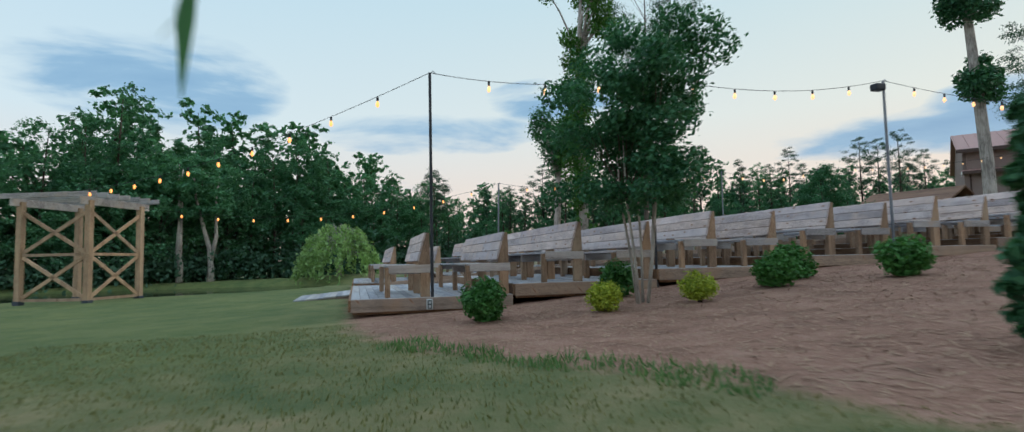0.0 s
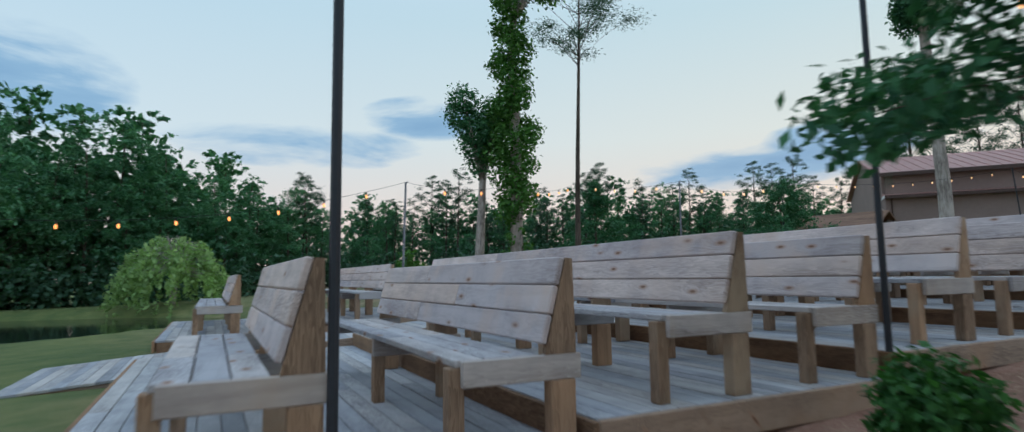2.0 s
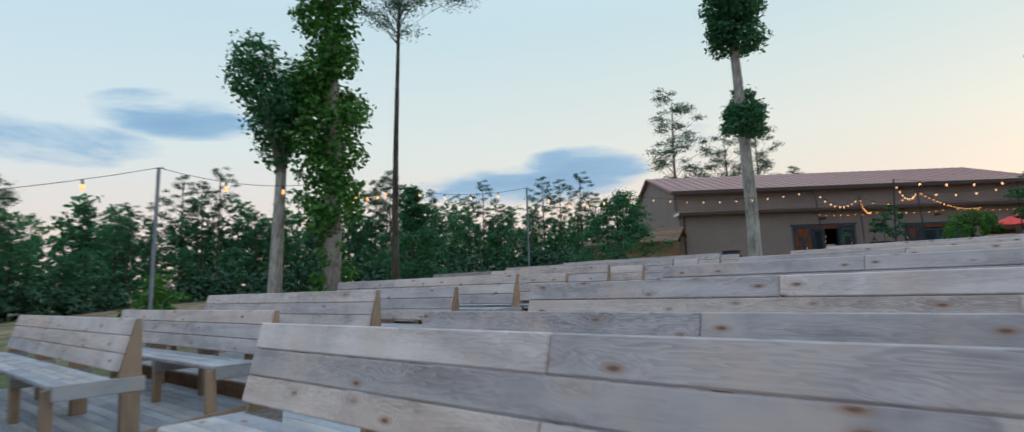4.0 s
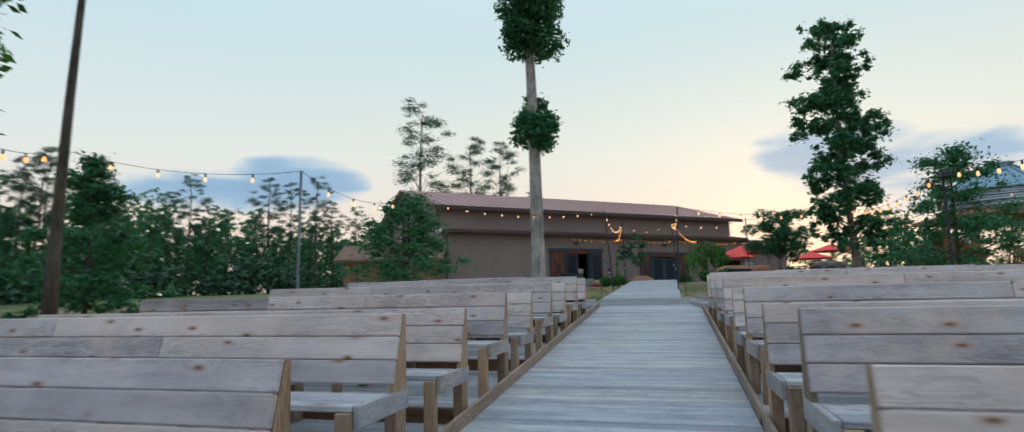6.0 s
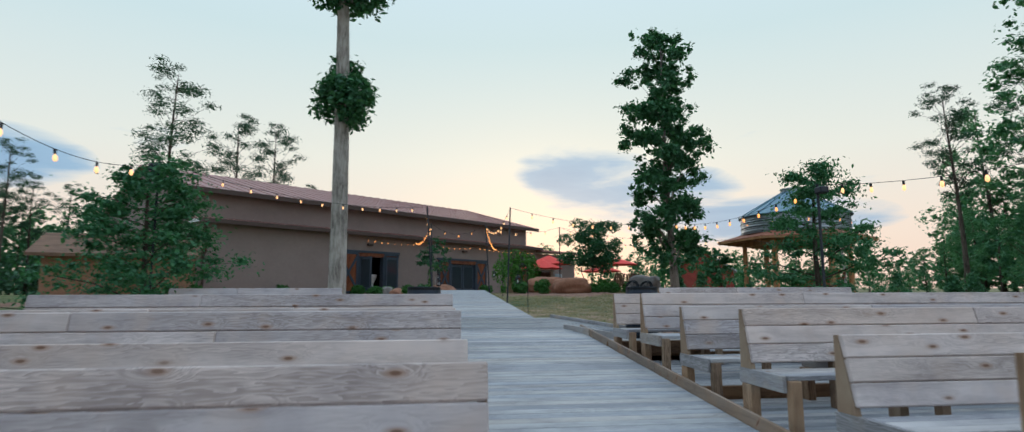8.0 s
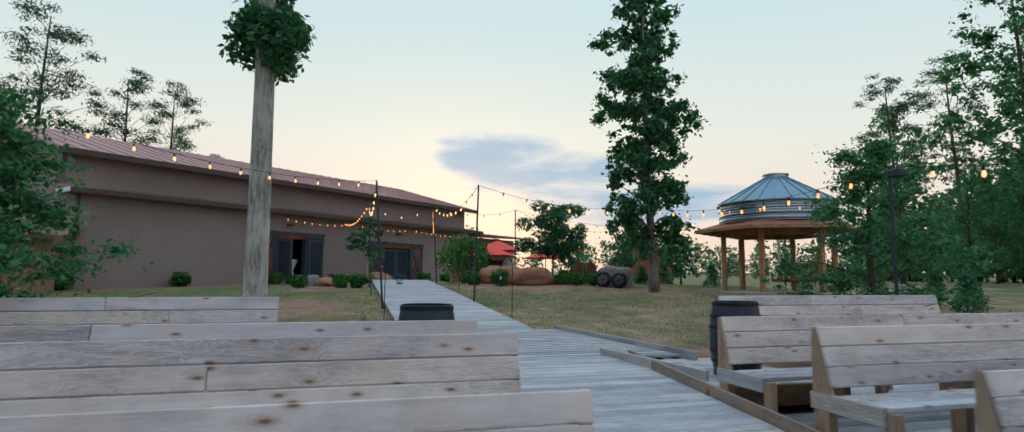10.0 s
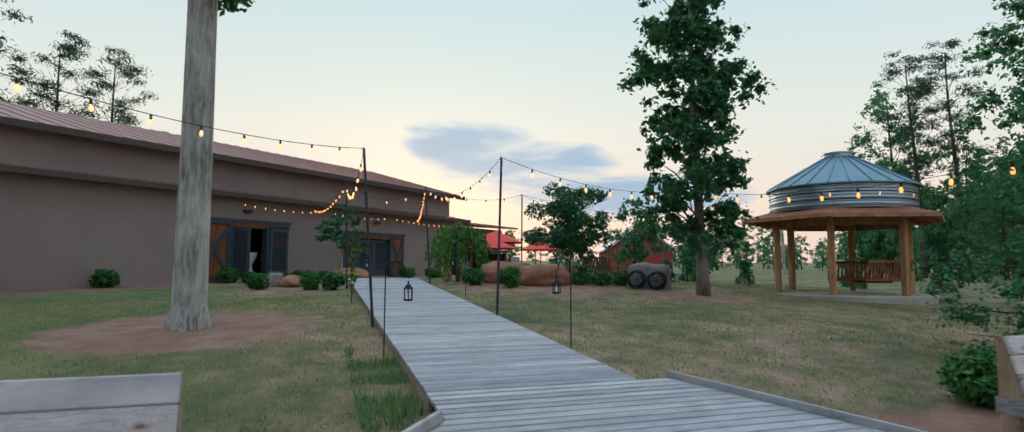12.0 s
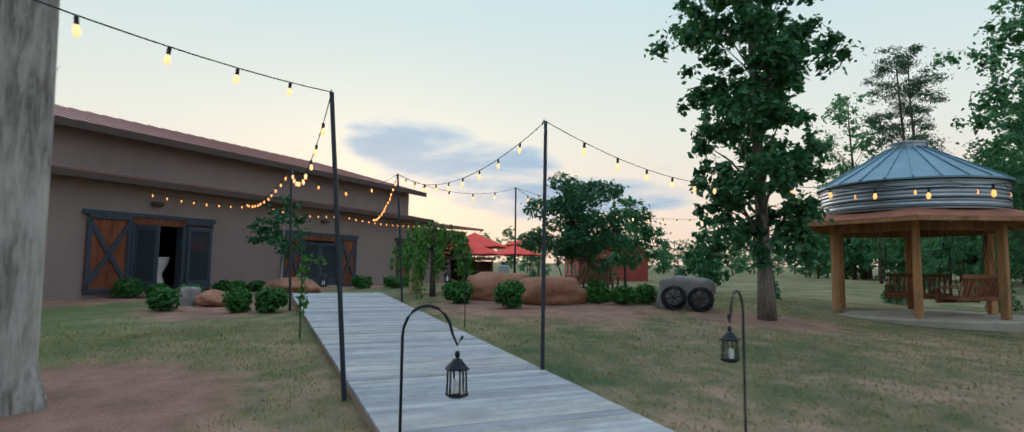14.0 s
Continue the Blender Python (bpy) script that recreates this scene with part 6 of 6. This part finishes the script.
# small conifers on the meadow behind the gazebo
for i, (x, y, h) in enumerate(((34.3, -2.75, 0.95), (32.19, -4.26, 0.95), (27.6, -3.2, 1.1), (30.18, -4.91, 0.9), (36.92, -0.16, 0.9), (38.18, 1.56, 1.0), (25.87, -0.85, 1.0), (37.41, 3.06, 0.9), (24.4, -2.57, 1.0))):
    q = rg(60 + i)
    zs = q.uniform(0, 1, 60)
    cs = [(0.36 * h * (1 - z) * math.cos(a), 0.36 * h * (1 - z) * math.sin(a), h * (0.05 + 0.9 * z)) for z, a in zip(zs, q.uniform(0, 6.28, 60))]
    v, f = leaves(q, cs, [0.16 * h] * 60, 1300, 0.05, 0.9)
    root = thing("conifer", (x, y, gz(x, y)), "small dark cone-shaped evergreen on the meadow", "shrub", "meadow conifers")
    part("foliage", mesh_np("foliage", v, f, LEAF_DARK), LEAF_DARK, root)
    part("stem", tube(bmesh.new(), [(0, 0, -0.1), (0, 0, h * 0.8)], [0.03, 0.008], 6), BARK_DARK, root)


# ---- rocks ----
def rock(name, x, y, size, seed, mat, label, turn=0.0, sink=0.15, boxy=0.0):
    b = bmesh.new()
    bmesh.ops.create_icosphere(b, subdivisions=4, radius=1.0)
    for v in b.verts:
        d = v.co.normalized()
        k = 1 + 0.22 * noise.noise(d * 1.3 + Vector((seed, 0, 0))) + 0.09 * noise.noise(d * 3.7 + Vector((0, seed, 0))) + 0.03 * noise.noise(d * 11 + Vector((0, 0, seed)))
        if boxy:
            k *= 1 + boxy * (1 / max(abs(d.x), abs(d.y), abs(d.z)) - 1)
        v.co = Vector((d.x * k * size[0], d.y * k * size[1], d.z * k * size[2]))
    ob = solo(name, b, mat, label, "rock", "", "boulders", True)
    ob.matrix_basis = pose(x, y, gz(x, y) + size[2] * (1 - 2 * sink) * 0.9, 0, 0, turn)
    return ob


rock("boulder", 35.37, 8.78, (0.85, 0.60, 0.42), 2.0, RED_ROCK, "large rounded red sandstone boulder", 62, 0.15, 0.3)
rock("boulder", 36.53, 9.65, (0.90, 0.6, 0.44), 5.0, RED_ROCK, "large dark-topped red sandstone boulder", 55, 0.15, 0.35)
rock("boulder", 38.08, 16.46, (0.60, 0.42, 0.22), 7.0, RED_ROCK, "low red sandstone rock in the bed", 20)
rock("boulder", 42.1, 14.45, (0.95, 0.7, 0.32), 9.0, RED_ROCK, "low red sandstone rock beside the ramp", 50)
rock("boulder", 38.4, 17, (0.22, 0.22, 0.26), 8.0, GREY_ROCK, "small grey stone post", 0, 0.15, 0.8)
rock("boulder", 33.49, 6.15, (0.66, 0.38, 0.46), 3.0, GREY_ROCK, "pale grey boulder behind the hose coils", 48, 0.14, 0.55)


def wheel(x, y, z, turn):
    root = thing("hose_coil", (x, y, z), "black coiled ring leaning on the grey boulder", "coil", "coils")
    root.matrix_basis = pose(x, y, z, 0, -12, turn)
    q = rg(int(abs(turn)))
    for k in range(5):
        b = bmesh.new()
        R = 0.27 - 0.018 * k
        pts = [(0.03 * math.sin(3 * a + k) + 0.02 * k, R * math.cos(a), R * math.sin(a)) for a in np.linspace(0, 2 * math.pi, 28)]
        tube(b, pts, 0.022, 6, False)
        part("coil_turn", b, IRON, root)
    b = bmesh.new()
    for a in (0.2, 1.3, 2.4):
        beam(b, (0.02, 0.26 * math.cos(a), 0.26 * math.sin(a)), (0.02, -0.26 * math.cos(a), -0.26 * math.sin(a)), 0.02, 0.02)
    part("bracket", b, IRON, root)


wheel(33.15, 6.76, gz(33.15, 6.76) + 0.28, 138)
wheel(32.77, 6.31, gz(32.77, 6.31) + 0.28, 136)


# ---- terrace beside the hall: umbrellas, stall, chairs, red barn ----
def umbrella(x, y, z, r=1.75, h=2.35):
    root = thing("umbrella", (x, y, z), "open red market umbrella on the terrace", "umbrella", "red umbrellas")
    part("pole", tube(bmesh.new(), [(0, 0, 0), (0, 0, h + 0.5)], 0.025, 8), STEEL_POLE, root)
    part("base", lathe(bmesh.new(), [(0.25, 0.0), (0.25, 0.05), (0.05, 0.09), (0.04, 0.3)], 16), IRON, root)
    for k in range(8):
        a, a2 = math.pi / 4 * k, math.pi / 4 * (k + 1)
        b = bmesh.new()
        pts = [(0, 0, h + 0.5), (r * math.cos(a), r * math.sin(a), h), (0.96 * r * math.cos((a + a2) / 2), 0.96 * r * math.sin((a + a2) / 2), h + 0.03), (r * math.cos(a2), r * math.sin(a2), h)]
        hi = [b.verts.new(p) for p in pts]
        lo = [b.verts.new((p[0], p[1], p[2] - 0.02)) for p in pts]
        b.faces.new(hi)
        b.faces.new(reversed(lo))
        for i in range(4):
            b.faces.new((lo[i], lo[(i + 1) % 4], hi[(i + 1) % 4], hi[i]))
        part("canopy_panel", b, RED_CLOTH, root)
        b = tube(bmesh.new(), [(0, 0, h + 0.46), (0.98 * r * math.cos(a), 0.98 * r * math.sin(a), h - 0.02)], 0.01, 5)
        part("rib", b, STEEL_POLE, root)


for x, y, z, r in ((51.1, 1.9, 4.3, 1.5), (49.6, 3.5, 3.75, 1.4), (41.06, 8.75, 3.77, 1.17), (40.2, 9.29, 3.5, 1.12)):
    umbrella(x, y, gz(x, y), r, z - gz(x, y))


def stall(x, y, turn):
    root = thing("drinks_stall", (x, y, gz(x, y)), "open dark timber drinks stall", "stall", turn=turn)
    root.scale = (0.72, 0.72, 0.76)
    for p, q in (((-0.9, -0.4, 0), (-0.82, 0.5, 1.35)), ((0.82, -0.4, 0), (0.9, 0.5, 1.35))):
        part("side_wall", box(bmesh.new(), p, q, None, 0.01), WOOD_STALL, root)
    part("rear_wall", box(bmesh.new(), (-0.82, 0.44, 0), (0.82, 0.5, 1.3), None, 0.008), WOOD_STALL, root)
    part("top", box(bmesh.new(), (-1.0, -0.5, 1.35), (1.0, 0.6, 1.45), None, 0.01), WOOD_STALL, root)
    for z in (0.45, 0.9):
        part("shelf", box(bmesh.new(), (-0.82, -0.3, z), (0.82, 0.44, z + 0.04), None, 0.005), WOOD_STALL, root)
    part("cabinet", box(bmesh.new(), (1.15, -0.3, 0), (1.55, 0.3, 1.15), None, 0.02), GREY_TIN, root, "grey meter cabinet")


stall(38.81, 9.66, -112)
ob = thing("timber_post", (40.29, 10.95, gz(40.29, 10.95)), "short stout timber post by the stall", "post")
part("shaft", box(bmesh.new(), (-0.17, -0.17, 0), (0.17, 0.17, 1.3), None, 0.02), WOOD_PERGOLA, ob)


def lawn_chair(x, y, turn):
    root = thing("lawn_chair", (x, y, gz(x, y)), "brown wooden slatted garden chair", "chair", "garden chairs", turn=turn)
    for k in range(5):
        b = bmesh.new()
        beam(b, (-0.24 + 0.12 * k, 0.15, 0.3), (-0.24 + 0.12 * k, 0.42, 1.0 - 0.03 * abs(k - 2)), 0.10, 0.025, 0.005)
        part("back_slat", b, WOOD_STALL, root)
    part("seat", box(bmesh.new(), (-0.3, -0.35, 0.32), (0.3, 0.2, 0.36), None, 0.01), WOOD_STALL, root)
    for sg in (-1, 1):
        part("armrest", box(bmesh.new(), (sg * 0.36 - 0.06, -0.4, 0.55), (sg * 0.36 + 0.06, 0.3, 0.58), None, 0.008), WOOD_STALL, root)
        part("leg", box(bmesh.new(), (sg * 0.33 - 0.03, -0.36, 0), (sg * 0.33 + 0.03, -0.28, 0.55), None, 0.005), WOOD_STALL, root)
        part("leg", box(bmesh.new(), (sg * 0.33 - 0.03, 0.22, 0), (sg * 0.33 + 0.03, 0.30, 0.55), None, 0.005), WOOD_STALL, root)


for x, y, t in ((39.4, 5.53, 100), (39.63, 4.57, 60), (40.49, 3.93, 20), (41.01, 4.46, -40)):
    lawn_chair(x, y, t)

rb = thing("red_barn", (60.5, -8.6, gz(60.5, -8.6) - 0.5), "small far red barn with a grey tin roof", "barn", turn=-22)
part("wall", box(bmesh.new(), (-4, -2.4, -0.5), (4, 2.4, 2.3)), RED_SIDING, rb)
b = bmesh.new()
prism(b, [(-2.4, 2.3), (0, 4.0), (2.4, 2.3)], 1, 2, 0, -4.0, -3.9)
part("gable", b, RED_SIDING, rb)
b = bmesh.new()
prism(b, [(-2.7, 2.15), (0, 4.05), (2.7, 2.15), (2.7, 2.28), (0, 4.2), (-2.7, 2.28)], 1, 2, 0, -4.3, 4.3)
part("roof", b, GREY_TIN, rb)
for i in range(3):
    part("window", box(bmesh.new(), (-2.6 + 2.2 * i, 2.38, 0.9), (-1.8 + 2.2 * i, 2.44, 1.7)), GLASS_DULL, rb)

# utility poles on the meadow
for x, y, h in ((54.3, -18.1, 6.6),):
    ob = thing("utility_pole", (x, y, gz(x, y)), "thin grey utility pole on the meadow", "pole", "utility poles")
    part("shaft", tube(bmesh.new(), [(0, 0, -0.3), (0.3, 0.1, h)], [0.12, 0.09], 8), BARK_GREY, ob)
    part("crossarm", box(bmesh.new(), (-0.5, 0.03, h - 0.5), (0.9, 0.13, h - 0.4)), BARK_GREY, ob)


# ---- grass and straw ----
def blades(name, seed, n, where, h, mat, label, wide=0.010):
    """Grass blades scattered where the test allows, as one mesh of triangles."""
    r = rg(seed)
    x0, x1, y0, y1, ok = where
    p = np.stack([r.uniform(x0, x1, n), r.uniform(y0, y1, n)], 1)
    keep = np.array([ok(x, y) for x, y in p])
    p = p[keep]
    z = np.array([ground_z(x, y) + 0.035 * noise.noise((x * 0.5, y * 0.5, 0)) + 0.015 * noise.noise((x * 2.1, y * 2.1, 4)) for x, y in p])
    a = r.uniform(0, 2 * math.pi, len(p))
    hh = h * r.uniform(0.45, 1.3, len(p))
    d = np.stack([np.cos(a), np.sin(a), np.zeros(len(p))], 1) * wide
    base = np.column_stack([p, z - 0.01])
    tip = base + np.column_stack([r.normal(0, 0.35, len(p)) * hh, r.normal(0, 0.35, len(p)) * hh, hh])
    v = np.stack([base - d, base + d, tip], 1).reshape(-1, 3)
    solo(name, mesh_np(name, v, np.arange(len(v)).reshape(-1, 3), mat), mat, label, "grass", "stuff")


def patchy(x, y, s, cut):
    return noise.noise((x * s, y * s, 7.3)) > cut


blades("grass", 201, 34000, (-3.5, 6.0, -3.6, 5.2, lambda x, y: soil_at(x, y) < 0.5 + 0.3 * noise.noise((x * 2.2, y * 2.2, 1))), 0.036, GRASS, "short uneven lawn grass beside the bed")
blades("grass", 202, 16000, (0.3, 5.5, -2.8, 3.2, lambda x, y: 0.12 < soil_at(x, y) < 0.9 and patchy(x, y, 1.1, 0.02)), 0.085, GRASS_LUSH, "taller tufts of grass along the bed's edge")
blades("grass", 203, 36000, (22.0, 34.0, 14.8, 24.0, lambda x, y: soil_at(x, y) < 0.5 + 0.4 * noise.noise((x * 1.3, y * 1.3, 2))), 0.045, GRASS_DRY, "thin dry lawn grass beside the ramp")
blades("grass", 204, 46000, (21.9, 37.0, -1.5, 12.3, lambda x, y: soil_at(x, y) < 0.5 + 0.4 * noise.noise((x * 1.3, y * 1.3, 2)) and math.hypot(x - GZ[0], y - GZ[1]) > 2.9), 0.045, GRASS_DRY, "thin dry lawn grass beside the ramp")
blades("grass", 206, 15000, (22.2, 36.0, -1.0, 24.0, lambda x, y: not 12.3 < y < 14.8 and patchy(x, y, 0.55, 0.03) and soil_at(x, y) < 0.4), 0.05, GRASS_LUSH, "greener patches of grass in the dry lawn")
blades("grass", 205, 1800, (22.8, 27.0, 14.75, 15.35, lambda x, y: patchy(x, y, 1.5, 0.0)), 0.14, GRASS_LUSH, "weeds along the ramp's edge")


def straw(seed, n, x0, x1, y0, y1):
    r = rg(seed)
    p = np.stack([r.uniform(x0, x1, n), r.uniform(y0, y1, n)], 1)
    p = p[np.array([soil_at(x, y) > 0.6 and not (x > 0.2 and y > 5.9) for x, y in p])]
    z = np.array([ground_z(x, y) + 0.035 * noise.noise((x * 0.5, y * 0.5, 0)) + 0.015 * noise.noise((x * 2.1, y * 2.1, 4)) for x, y in p]) + 0.006
    a, L = r.uniform(0, math.pi, len(p)), r.uniform(0.02, 0.075, len(p))
    d = np.stack([np.cos(a) * L, np.sin(a) * L, r.normal(0, 0.12, len(p)) * L], 1)
    w = np.stack([-np.sin(a), np.cos(a), np.zeros(len(p))], 1) * r.uniform(0.002, 0.008, len(p))[:, None]
    c = np.column_stack([p, z])
    v = np.stack([c - d - w, c + d - w, c + d + w, c - d + w], 1).reshape(-1, 3)
    solo("straw", mesh_np("straw", v, np.arange(len(v)).reshape(-1, 4), STRAW), STRAW, "pine straw and bark chips scattered on the soil", "mulch", "stuff")


straw(210, 26000, 0.3, 12.0, -4.0, 5.95)
